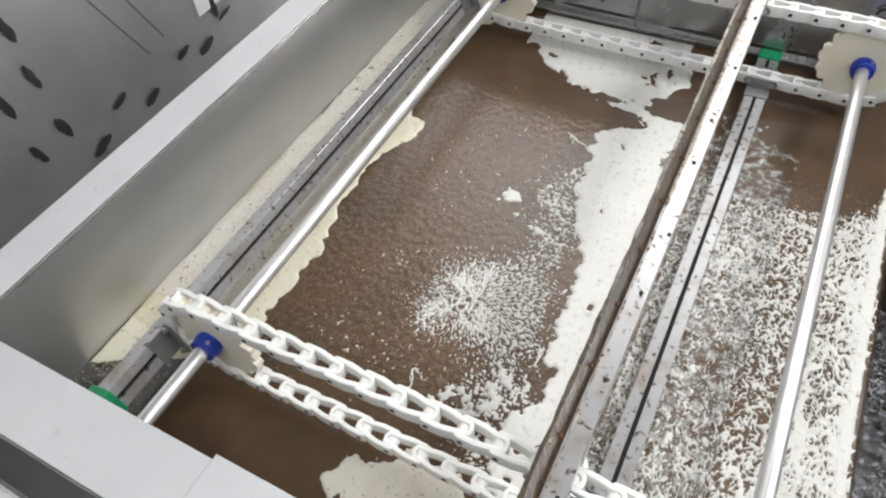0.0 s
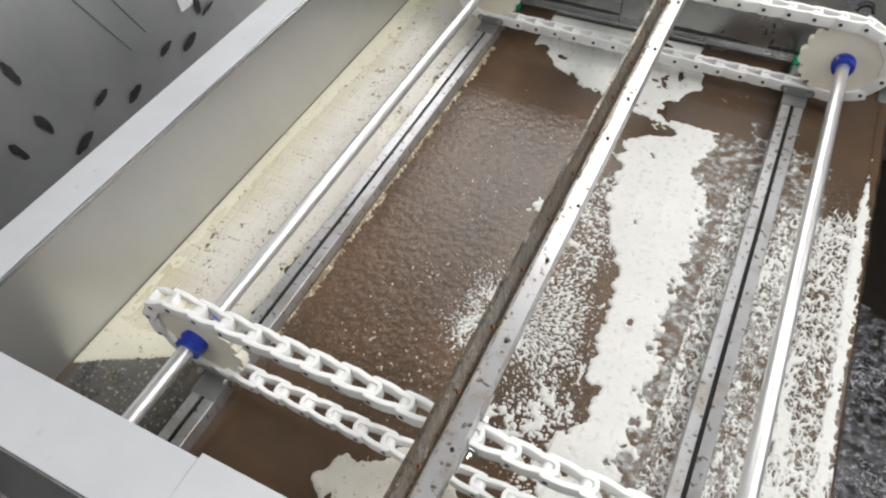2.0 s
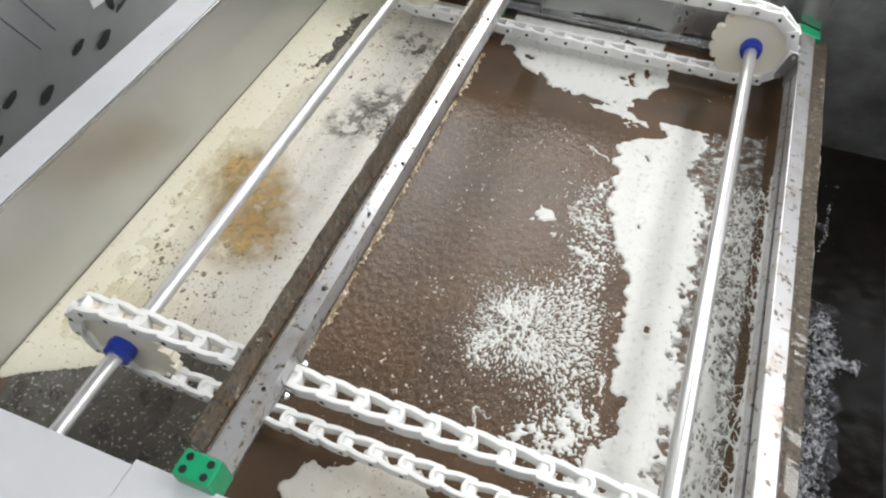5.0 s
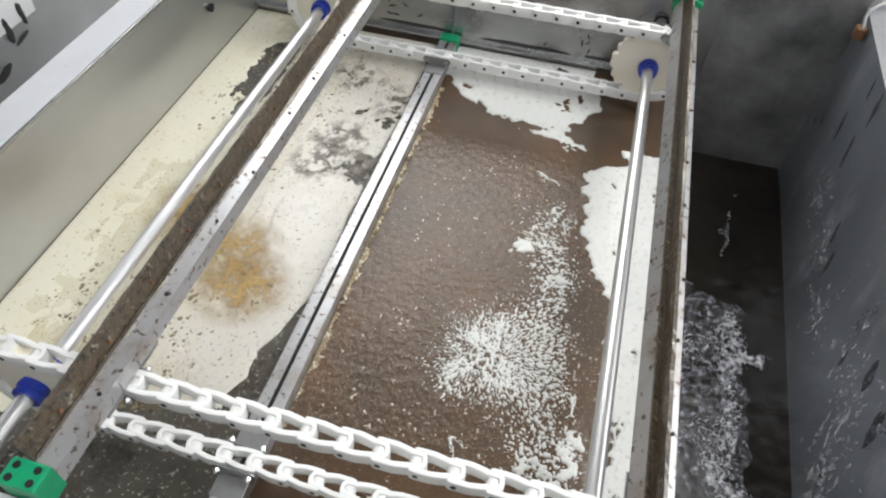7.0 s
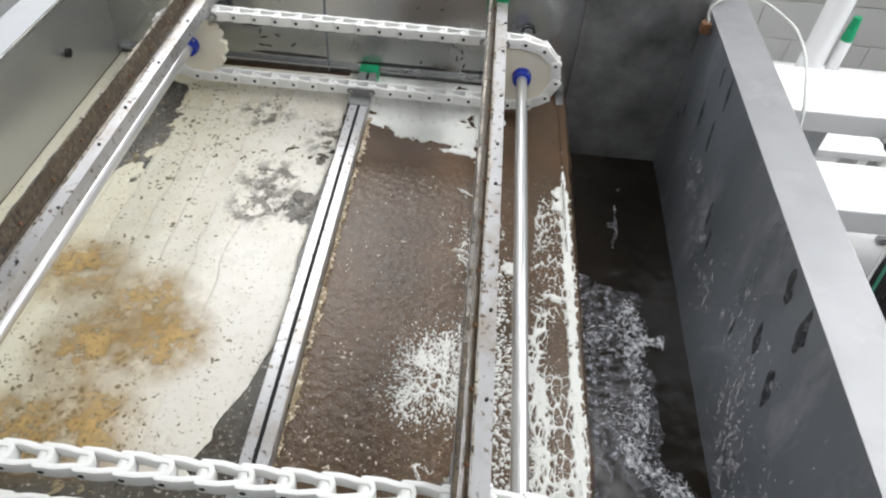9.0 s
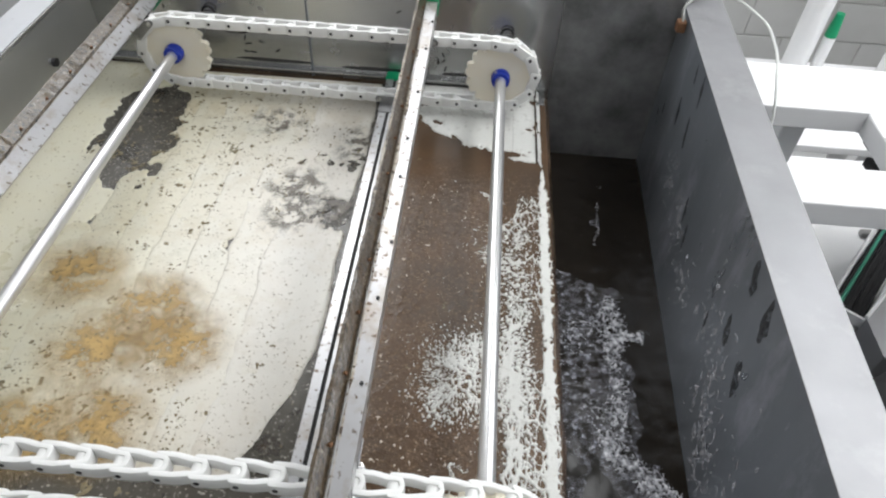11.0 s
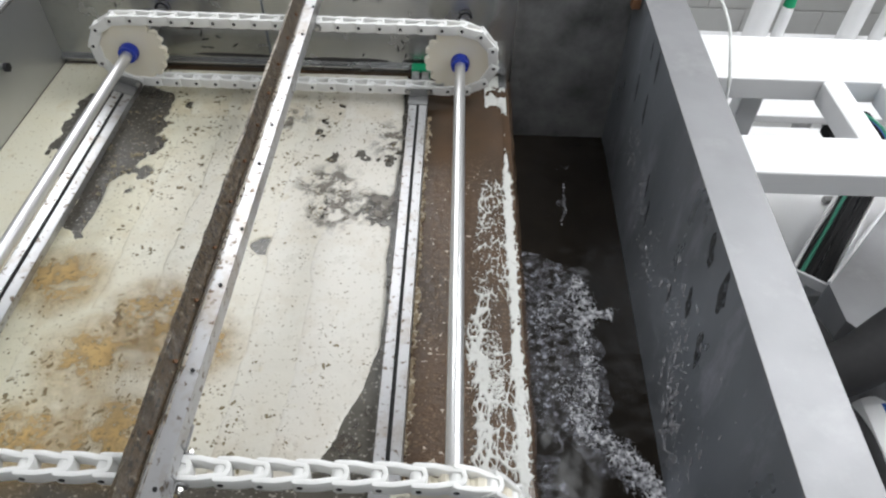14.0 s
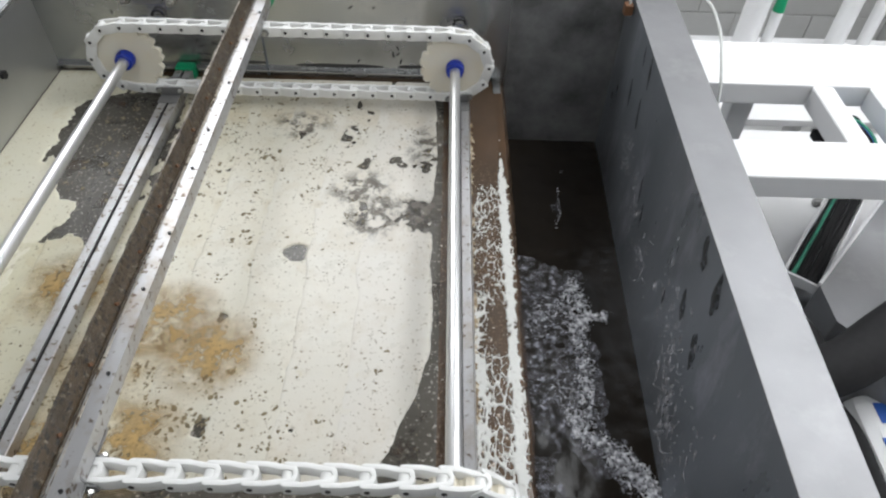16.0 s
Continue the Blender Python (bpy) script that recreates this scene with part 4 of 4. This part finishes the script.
def link_meshes():
    bm = B()
    top = ((-0.007, 0.0), (-0.004, 0.007), (0.006, 0.0082), (0.018, 0.0085), (0.032, 0.0115), (0.046, 0.0135), (P + 0.009, 0.0140), (P + 0.013, 0.017),
           (P + 0.013, 0.0225), (P + 0.006, 0.0245), (0.044, 0.0245), (0.028, 0.0220), (0.012, 0.0190), (-0.008, 0.0170), (-0.014, 0.011), (-0.0165, 0.0))
    for s in (1, -1):
        pts = [(x, s * y) for x, y in top]
        lo = [bm.verts.new((x, y, -0.0175)) for x, y in pts]
        hi_ = [bm.verts.new((x, y, 0.0175)) for x, y in pts]
        n = len(pts)
        for i in range(n - 1):
            bm.faces.new((lo[i], lo[i + 1], hi_[i + 1], hi_[i]))
        bm.faces.new(lo)
        bm.faces.new(hi_[::-1])
    bmesh.ops.remove_doubles(bm, verts=bm.verts[:], dist=0.0002)
    bmesh.ops.recalc_face_normals(bm, faces=bm.faces[:])
    es = [e for e in bm.edges if abs(e.verts[0].co.z - e.verts[1].co.z) < 1e-5 and len(e.link_faces) == 2 and e.calc_face_angle(0) > 0.5]
    bmesh.ops.bevel(bm, geom=es, offset=0.003, segments=2, affect="EDGES", profile=0.6)
    rod(bm, (0.003, -0.0135, 0), (0.003, 0.0135, 0), 0.0145, 14)
    link = finish("chain_link", bm, CHAIN, True)
    pin = finish("pin", rod(B(), (P, -0.0256, 0), (P, 0.0256, 0), 0.0058, 10), PIN)
    return link, pin


LINKS, FLIGHTS, SHAFTS = [], [], []


def chains():
    link, pin = link_meshes()
    for c, y in enumerate(CY):
        ch = thing("conveyor_chain", "white plastic conveyor chain looped round two sprockets", "chain", "conveyor chains")
        for i in range(UN):
            o = part("chain_link", link, CHAIN, ch)
            part("pin", pin, PIN, o)
            LINKS.append((o, y, i))


def sprocket_mesh():
    bm = B()
    outline = []
    teeth = 11
    for k in range(teeth):
        a = 2 * math.pi * k / teeth
        for da, rr in ((-0.27, R - 0.002), (-0.235, R + 0.003), (-0.16, R + 0.006), (-0.08, R + 0.0005), (-0.05, R - 0.009), (0.0, R - 0.0135), (0.05, R - 0.009), (0.08, R + 0.0005), (0.16, R + 0.006), (0.235, R + 0.003)):
            outline.append(((rr) * math.sin(a + da), -rr * math.cos(a + da)))
    extrude_y(bm, outline, -0.011, 0.011)
    return finish("sprocket", bm, SPROCKET)


def shafts():
    sp = sprocket_mesh()
    for x in (0.0, L):
        sh = thing("drive_shaft", "polished steel shaft carrying two cream plastic sprockets", "shaft", "sprocket shafts", pose(x, 0, 0))
        part("shaft", rod(B(), (0, YN + 0.001, 0), (0, YF - 0.001, 0), 0.0185, 28), SHAFT, sh, "polished steel shaft", True)
        for y in CY:
            o = part("sprocket", sp, SPROCKET, sh, "cream plastic toothed sprocket")
            o.location = (0, y, 0)
            for s in (-1, 1):
                bm = B()
                rod(bm, (0, y + s * 0.011, 0), (0, y + s * 0.046, 0), 0.031, 24)
                rod(bm, (0, y + s * 0.018, 0), (0, y + s * 0.030, 0), 0.0335, 24)
                h = part("collar", bm, BLUE, sh, "blue plastic collar", True)
                part("set_screw", rod(B(), (0.02, y + s * 0.03, 0.02), (0.0245, y + s * 0.03, 0.0245), 0.005, 8), BOLT, h)
        SHAFTS.append((sh, x))
        for y, s in ((YN, 1), (YF, -1)):
            bb = thing("shaft_bearing", "steel flange bearing on the tank wall", "bearing", "shaft bearings", pose(x, y, 0))
            part("housing", rod(B(), (0, 0, 0), (0, s * 0.02, 0), 0.045, 20), BRACKET, bb, "", True)


def flight():
    """One scraper, as it hangs under the lower run: travel along +x, chain at the origin."""
    f = thing("scraper_flight", "soiled aluminium scraper bar with a brown-stained blade", "scraper", "scraper flights")
    y0, y1 = YN + 0.055, YF - 0.055
    prof = [(-0.033, -0.066), (-0.033, -0.022), (-0.031, -0.020), (-0.0055, -0.020), (-0.0055, -0.030), (0.0055, -0.030), (0.0055, -0.020), (0.031, -0.020), (0.033, -0.022), (0.033, -0.066)]
    body = part("profile", extrude_y(B(), prof, y0, y1), ALU, f, "slotted aluminium profile")
    # near-black strip in the groove, painting in its deep shade
    part("slot", box(B(), -0.0052, 0.0052, y0 + 0.001, y1 - 0.001, -0.0299, -0.0245), SLOT_SHADE, body, "black strip for the shade inside the profile's slot")
    part("angle", extrude_y(B(), [(0.005, -0.0662), (0.033, -0.0662), (0.033, -0.070), (0.011, -0.070), (0.005, -0.076)], y0 + 0.01, y1 - 0.01), BLADE, body)
    # blade with a lumpy, soiled face
    bm = B()
    nb = 150
    rng = random.Random(5)
    ring = [(0.007, -0.067), (0.015, -0.088), (0.024, -0.113), (0.032, -0.111), (0.025, -0.086), (0.018, -0.067)]
    prev = None
    for j in range(nb + 1):
        y = y0 + 0.005 + (y1 - y0 - 0.01) * j / nb
        cur = []
        for k, (x, z) in enumerate(ring):
            q = noise.noise((y * 22, k * 3.1, 0.5)) + 0.6 * noise.noise((y * 60, k * 5.3, 3.5))
            cur.append(bm.verts.new((x + 0.0022 * q * (k > 0), y, z - 0.0016 * q * (k in (1, 2)))))
        if prev:
            for k in range(len(ring)):
                bm.faces.new((prev[k], prev[(k + 1) % 6], cur[(k + 1) % 6], cur[k]))
        else:
            bm.faces.new(cur)
        prev = cur
    bm.faces.new(prev[::-1])
    bmesh.ops.recalc_face_normals(bm, faces=bm.faces[:])
    blade = part("blade", bm, BLADE, f, "stained scraper blade crusted with sludge")
    # pale crust along the foot of the blade and on its edge
    for foot, y_a, y_b, wide in (((0.001, -0.0665), y0 + 0.02, y1 - 0.02, 0.0056), ((0.0285, -0.1125), 0.62, y1 - 0.01, 0.0050)):
        bm = B()
        prev = None
        for j in range(221):
            y = y_a + (y_b - y_a) * j / 220
            q = max(0.12, 0.55 + 0.9 * noise.noise((y * 15, foot[0] * 90, 7.5)) + 0.5 * noise.noise((y * 70, foot[0] * 50, 1.5))) * min(1.0, 0.06 + 4 * j / 220, 0.06 + 4 * (220 - j) / 220)
            cur = [bm.verts.new((foot[0] + wide * q * math.cos(a), y, foot[1] - 0.55 * wide * q * math.sin(a))) for a in (-0.5, 0.4, 1.2, 1.95, 2.75, 3.6)]
            if prev:
                for k in range(6):
                    bm.faces.new((prev[k], prev[(k + 1) % 6], cur[(k + 1) % 6], cur[k]))
            prev = cur
        bmesh.ops.recalc_face_normals(bm, faces=bm.faces[:])
        part("crust", bm, CRUST, blade, "pale dried crust", True)
    bolt = finish("blade_bolt", rod(B(), (0, 0, 0), (-0.0040, 0, -0.0028), 0.0042, 6), RUST)
    for j in range(13):
        o = part("blade_bolt", bolt, RUST, blade)
        o.location = (0.0125, y0 + 0.09 + (y1 - y0 - 0.18) * j / 12, -0.085)
    hole = finish("screw", rod(B(), (0, 0, 0), (0, 0, -0.004), 0.0042, 8), PIN)
    for j in range(9):
        o = part("screw", hole, PIN, body)
        o.location = (-0.024 + rng.uniform(-0.004, 0.006), y0 + 0.12 + (y1 - y0 - 0.24) * j / 8 + rng.uniform(-0.05, 0.05), -0.066)
    bp = [(-0.052, 0.0), (-0.049, 0.009), (-0.040, 0.013), (0.040, 0.013), (0.049, 0.009), (0.052, 0.0), (0.046, -0.010), (0.034, -0.014), (0.034, -0.046), (-0.034, -0.046), (-0.034, -0.014), (-0.046, -0.010)]
    plate = finish("bracket", box(extrude_y(B(), bp, -0.002, 0.002), -0.036, 0.036, -0.055, -0.0022, -0.0196, -0.0165, 0.001), BRACKET)
    bb = finish("bolt", rod(rod(B(), (0, -0.007, 0), (0, 0.0, 0), 0.0075, 6), (0, -0.012, 0), (0, 0, 0), 0.004, 8), BOLT)
    for y in CY:
        for s in (-1, 1):
            br = part("bracket", plate, BRACKET, f, "grey steel bracket bolted to the chain")
            br.matrix_basis = pose(0, y + s * 0.0285, 0, 0, 0, 0 if s < 0 else 180)
            for x in (-0.037, 0.037):
                o = part("bolt", bb, BOLT, br)
                o.matrix_basis = pose(x, -0.003, 0.001)
    for y, s in ((y0, 1), (y1, -1)):
        bm = box(B(), -0.036, 0.036, min(y, y - s * 0.048), max(y, y - s * 0.048), -0.086, -0.012, 0.004)
        g = part("slider_block", bm, GREEN, f, "green plastic slider block with four bolts")
        for x in (-0.02, 0.02):
            for dy in (0.013, 0.035):
                part("bolt", rod(B(), (x, y - s * dy, -0.0875), (x, y - s * dy, -0.07), 0.0068, 10), PIN, g)
    return f


def flights():
    first = flight()
    for k in range(3):
        FLIGHTS.append((first if k == 0 else copy_thing(first, pose(0, 0, 0)), FLIGHT_U[k]))


# ---------------------------------------------------------------- round the tank
def surroundings():
    # grey sheet panel beyond the left rim
    pn = solid("side_panel", box(B(), -0.98, -0.95, -1.2, 3.2, -1.5, 1.1), PANEL, "dull grey sheet panel with dark marks", "panel")
    # white plate standing in for sunlight that falls on the panel
    part("notice_board", box(B(), -0.949, -0.944, 1.03, 1.25, -0.005, 0.6, 0.002), WHITE, pn, "white plate in place of a sunlit patch on the panel")
    smudges("panel_marks", "dark lozenge marks on the grey panel", [(y + 0.015, z - 0.033, a, b_ * 1.2, c) for y, z, a, b_, c in ((0.37, 0.21, 0.09, 0.022, 100), (0.37, 0.02, 0.085, 0.024, 105), (0.26, 0.0, 0.08, 0.022, 110), (0.89, -0.04, 0.07, 0.022, 20),
            (0.58, -0.03, 0.07, 0.025, 20), (0.26, 0.18, 0.085, 0.025, 95), (0.38, 0.36, 0.09, 0.024, 100), (1.09, 0.03, 0.10, 0.022, 95), (1.17, 0.05, 0.09, 0.022, 95), (1.13, -0.02, 0.08, 0.014, 15),
            (0.70, -0.10, 0.08, 0.03, 20), (0.45, -0.12, 0.09, 0.03, 20), (1.0, -0.08, 0.09, 0.03, 20), (0.2, 0.38, 0.09, 0.024, 100))], -0.944, 1, 3)
    bm = B()
    rod(bm, (-0.949, 0.72, 0.35), (-0.949, 0.86, 0.02), 0.003, 6)
    rod(bm, (-0.949, 0.60, 0.40), (-0.949, 0.78, 0.0), 0.003, 6)
    part("scratch", bm, STEEL_DARK, pn)
    # white cabinet under the near rim
    cb = solid("white_cabinet", box(B(), -0.9, 1.2, -1.9, -0.475, -1.5, -0.02, 0.01), WHITE, "white painted cabinet beside the tank", "cabinet")
    # marks and splashes on the trough wall
    marks = smudges("wall_marks", "dark wet marks on the trough wall", [(1.063 * y + 0.005, z - 0.043, a, b_, c) for y, z, a, b_, c in ((0.507, 0.01, 0.09, 0.034, 72), (0.385, 0.0, 0.11, 0.038, 70), (0.51, 0.20, 0.105, 0.036, 72), (0.395, 0.19, 0.12, 0.045, 75), (1.24, 0.04, 0.11, 0.022, 75),
            (1.38, 0.03, 0.10, 0.022, 75), (1.24, 0.21, 0.10, 0.02, 75), (1.33, 0.20, 0.07, 0.018, 75), (1.02, -0.07, 0.09, 0.02, 75), (0.95, -0.12, 0.08, 0.02, 75), (0.62, -0.10, 0.06, 0.02, 75))], XR, -1, 6, WET_MARK, 0.28)
    marks.matrix_world = SKEW
    rng_ = random.Random(12)
    spots = []
    for cy, cz, sy, sz, n in ((0.48, -0.12, 0.05, 0.07, 90), (0.40, -0.26, 0.06, 0.06, 90), (0.30, -0.34, 0.07, 0.05, 60), (0.62, -0.05, 0.05, 0.08, 40), (1.05, -0.14, 0.05, 0.06, 45), (1.30, -0.12, 0.06, 0.05, 40), (0.85, -0.22, 0.06, 0.06, 50), (0.2, -0.2, 0.1, 0.1, 40)):
        for _ in range(n):
            big = rng_.random() ** 4
            spots.append((rng_.gauss(cy + 0.03, sy), rng_.gauss(cz - 0.03, sz), 0.006 + 0.036 * big, 0.004 + 0.013 * big, rng_.gauss(80, 25)))
    smudges("wall_splashes", "whitish dried splashes on the trough wall", spots, XR - 0.0005, -1, 31, SPLASH, 0.45).matrix_world = SKEW
    fm = smudges("end_wall_marks", "dark streaks and stains on the tank end wall", [(-x, z, l_, w_, a_) for x, z, l_, w_, a_ in ((-0.16, -0.02, 0.09, 0.010, 2), (-0.52, 0.03, 0.10, 0.010, 4), (-0.85, -0.01, 0.07, 0.009, -3),
            (-0.30, -0.13, 0.30, 0.016, 0), (-0.72, -0.135, 0.34, 0.018, 0), (-1.05, -0.13, 0.2, 0.016, 1))]
            + [(rng_.uniform(-0.2, 1.3), rng_.uniform(-0.12, 0.2), rng_.uniform(0.01, 0.03), 0.006, rng_.uniform(0, 180)) for _ in range(24)], 0.0, 1, 8)
    fm.matrix_world = Matrix.Translation((0, YF, 0)) @ pose(0, 0, 0, 0, 0, -90)
    # hose and clip over the right rim
    hs = thing("wash_hose", "clear plastic hose bent over the tank rim", "hose", "", pose(0.025, 0.087, -0.03))
    tube("hose", [(1.752, 1.60, 0.235), (1.75, 1.61, 0.29), (1.85, 1.60, 0.335), (1.95, 1.50, 0.325), (1.967, 1.34, 0.312), (1.952, 1.20, 0.272), (1.95, 1.12, 0.19), (1.955, 1.10, 0.0), (1.96, 1.10, -0.4)], 0.0048, HOSE, hs)
    part("clip", box(B(), 1.735, 1.765, 1.585, 1.62, 0.200, 0.238, 0.003), RUST, hs, "rusty clip")
    # white frame
    fr = thing("steel_frame", "white painted steel box-section frame beside the tank", "frame")
    for y0, y1 in ((1.38, 1.65), (0.91, 1.08)):
        part("beam", box(B(), 1.99, 3.9, y0, y1, 0.02, 0.1, 0.006), WHITE, fr)
    for x0, x1 in ((2.35, 2.42), (2.54, 2.62)):
        part("beam", box(B(), x0, x1, 1.082, 1.378, 0.02, 0.098, 0.006), WHITE, fr)
    for x, y in ((3.4, 1.0), (3.4, 1.5), (2.2, 1.55)):
        part("post", box(B(), x, x + 0.08, y, y + 0.08, -1.5, 0.018, 0.006), WHITE, fr)
    tr = thing("cable_tray", "white sloping cable tray beside the frame", "tray", "", pose(2.385, 0.978, -0.43, 0, 0, 53))
    part("floor", box(B(), 0.0, 0.75, -0.055, 0.055, -0.012, 0.0, 0.002), WHITE, tr)
    for y in (-0.066, 0.056):
        part("side", box(B(), 0.0, 0.75, y, y + 0.010, -0.012, 0.03, 0.002), WHITE, tr)
    part("end_plate", box(B(), -0.012, -0.001, -0.066, 0.066, -0.012, 0.03, 0.002), WHITE, tr)
    mc = thing("white_machine", "white sheet-metal machine housing beside the tank", "machine")
    bm = B()
    outline = ((2.40, 0.91), (2.87, 1.42), (3.5, 1.42), (3.5, 0.5), (2.6, 0.5), (2.40, 0.76))
    lowv, topv = [[bm.verts.new((x, y, z)) for x, y in outline] for z in (-1.5, -0.36)]
    for k in range(6):
        bm.faces.new((lowv[k], lowv[(k + 1) % 6], topv[(k + 1) % 6], topv[k]))
    bm.faces.new(topv)
    bmesh.ops.recalc_face_normals(bm, faces=bm.faces[:])
    part("housing", bm, RIM_WORN_DIM, mc)
    part("edge_trim", rod(B(), (2.40, 0.912, -0.357), (2.868, 1.418, -0.357), 0.006, 8), WHITE, mc, "white folded edge", True)
    part("top_panel", box(B(), 2.75, 3.45, 0.55, 1.15, -0.359, -0.352, 0.002), RIM_WORN_DIM, mc, "bolted cover panel")
    for x, y in ((2.79, 0.59), (2.79, 1.11), (3.41, 0.59), (3.41, 1.11)):
        part("screw", rod(B(), (x, y, -0.352), (x, y, -0.346), 0.008, 8), BOLT, mc)
    tank_ = thing("white_tank", "white plastic vessel with a lid under the frame", "vessel", "", pose(2.75, 1.55, -1.5))
    part("body", box(B(), -0.5, 0.7, -0.45, 0.55, 0, 0.84, 0.05), WHITE, tank_)
    part("rim", box(B(), -0.52, 0.72, -0.47, 0.57, 0.842, 0.872, 0.008), WHITE, tank_)
    lid = part("lid", box(B(), -0.49, 0.69, -0.44, 0.54, 0.874, 0.90, 0.012), WHITE, tank_)
    part("grip", box(B(), -0.04, 0.10, 0.0, 0.03, 0.902, 0.93, 0.008), BRACKET, lid, "dark grip")
    # piping under the frame
    pp = thing("green_pipe", "dark green pipe with an elbow and a small valve", "pipe")
    part("pipe", rod(B(), (2.05, 1.735, -0.2), (2.575, 1.742, -0.2), 0.0085, 12), CABLE_GREEN, pp, "", True)
    part("coupling", rod(B(), (2.488, 1.741, -0.2), (2.525, 1.742, -0.2), 0.016, 12), BRACKET, pp, "dark coupling", True)
    part("elbow", bmesh.ops.create_icosphere(bm2 := B(), subdivisions=2, radius=0.017, matrix=Matrix.Translation((2.585, 1.738, -0.2))) and bm2, BRACKET, pp, "", True)
    part("riser", rod(B(), (2.586, 1.735, -0.2), (2.60, 1.40, -0.2), 0.010, 12), BRACKET, pp, "", True)
    v = part("valve", rod(B(), (2.591, 1.665, -0.2), (2.593, 1.615, -0.2), 0.017, 10), PIN, pp, "dark valve body", True)
    part("lever", rod(B(), (2.565, 1.655, -0.185), (2.63, 1.64, -0.18), 0.005, 8), PIN, v)
    cb_ = thing("cable_bundle", "bundle of blue, green and black cables on the frame", "cables")
    rng = random.Random(9)
    for k in range(14):
        a, c, h = rng.uniform(2.435, 2.50), rng.uniform(2.46, 2.53), rng.uniform(-0.04, 0.04)
        tube("cable", [(a, 1.37, h - 0.02), (a + rng.uniform(-0.01, 0.03), 1.30, h + 0.02), (c, 1.20, h + rng.uniform(0, 0.03)), (c + 0.005, 1.09, h - 0.02)], 0.0045, (CABLE_BLUE, CABLE_GREEN, BLACK, CABLE_GREEN, BLUE_PACK)[k % 5], cb_)
    # black box added to give the cables a dark background
    part("backing", box(B(), 2.422, 2.538, 1.085, 1.375, -0.10, -0.07), BLACK, cb_, "black box added behind the cables")
    hb = thing("hose_bundle", "bundle of black hoses running down beside the frame", "hoses")
    rng = random.Random(14)
    for k in range(9):
        d = 0.0108 * k - 0.043
        m = pose(2.385, 0.978, -0.43, 0, 0, 53)
        tube("hose", [m @ Vector((q, d + rng.uniform(-0.004, 0.004), 0.010 + rng.uniform(0.0, 0.012))) for q in (0.0, 0.2, 0.4, 0.72)], 0.0075, CABLE_GREEN if k == 7 else BLACK, hb)
    bp = thing("black_pipe", "large black rubber duct leaving a round black drum", "duct")
    drum = rod(B(), (2.17, 0.68, -1.5), (2.17, 0.68, -0.33), 0.165, 40)
    bmesh.ops.bevel(drum, geom=[e for e in drum.edges if min(v.co.z for v in e.verts) > -0.4], offset=0.05, segments=4, affect="EDGES", profile=0.5)
    part("drum", drum, BLACK, bp, "", True)
    tube("duct", [(2.20, 0.53, -0.34), (2.32, 0.565, -0.32), (2.5, 0.675, -0.30), (2.9, 0.93, -0.26)], 0.082, BLACK, bp)
    tube("side_hose", [(2.30, 0.60, -0.50), (2.385, 0.50, -0.52), (2.41, 0.35, -0.54), (2.40, 0.0, -0.60), (2.38, -0.4, -0.8)], 0.035, BLACK, bp)
    sk = thing("blue_sack", "white sack with blue print beside the tank", "sack", "", pose(2.72, 0.38, -0.75))
    part("bag", box(B(), -0.27, 0.3, -0.35, 0.24, -0.75, 0.22, 0.05), WHITE, sk)
    for k in range(4):
        part("print_bar", box(B(), -0.225 + 0.02 * (k % 2), -0.05, -0.24 + 0.12 * k, -0.17 + 0.12 * k, 0.220, 0.223), BLUE_PACK, sk, "blue printed bar")
    # pipes and a bottle against the far wall
    for x, r in ((2.737, 0.062), (3.217, 0.048), (3.37, 0.032)):
        o = thing("white_pipe", "upright white plastic pipe near the block wall", "pipe", "white pipes", pose(x, 2.75, -1.5))
        part("pipe", rod(B(), (0, 0, 0), (0, 0, 4.0), r, 20), WHITE, o, "", True)
    bt = thing("gas_bottle", "slim white bottle with a green neck", "bottle", "", pose(2.838, 2.72, -0.62))
    part("body", rod(B(), (0, 0, 0), (0, 0, 0.30), 0.029, 18), WHITE, bt, "", True)
    part("neck", rod(B(), (0, 0, 0.30), (0, 0, 0.42), 0.030, 18, 0.02), GREEN, bt, "green neck", True)
    solid("shelf", box(B(), 2.0, 4.58, 2.2, 3.0, -0.66, -0.62, 0.005), WHITE, "white shelf behind the frame", "shelf")


hall()
tank()
liquid()
shafts()
chains()
flights()
surroundings()


def motions():
    times = [16.0 * i / 50 for i in range(51)]
    for o, y, i in LINKS:
        rows = []
        for t in times:
            u = i + RATE * t + (FLIGHT_U[0] + 0.5) % 1.0
            x, z, _ = on_loop(u)
            x1, z1, a = on_loop(u + 1)
            rows.append((t, pose(x, y, z, 0, -math.degrees(math.atan2(z1 - z, x1 - x)), 0)))
        walk(o, rows)
    for o, u0 in FLIGHTS:
        rows = []
        for t in times:
            x, z, a = on_loop(u0 + RATE * t)
            rows.append((t, pose(x, 0, z, 0, -math.degrees(a), 0)))
        walk(o, rows)
    for o, x in SHAFTS:
        walk(o, [(t, pose(x, 0, 0, 0, -360 * RATE * t / 11 - 16.4, 0)) for t in times])
    for o, rows in MOVES:
        walk(o, [r if len(r) == 2 else (r[0], pose(r[1], 0, WZ + r[2])) for r in rows])


motions()
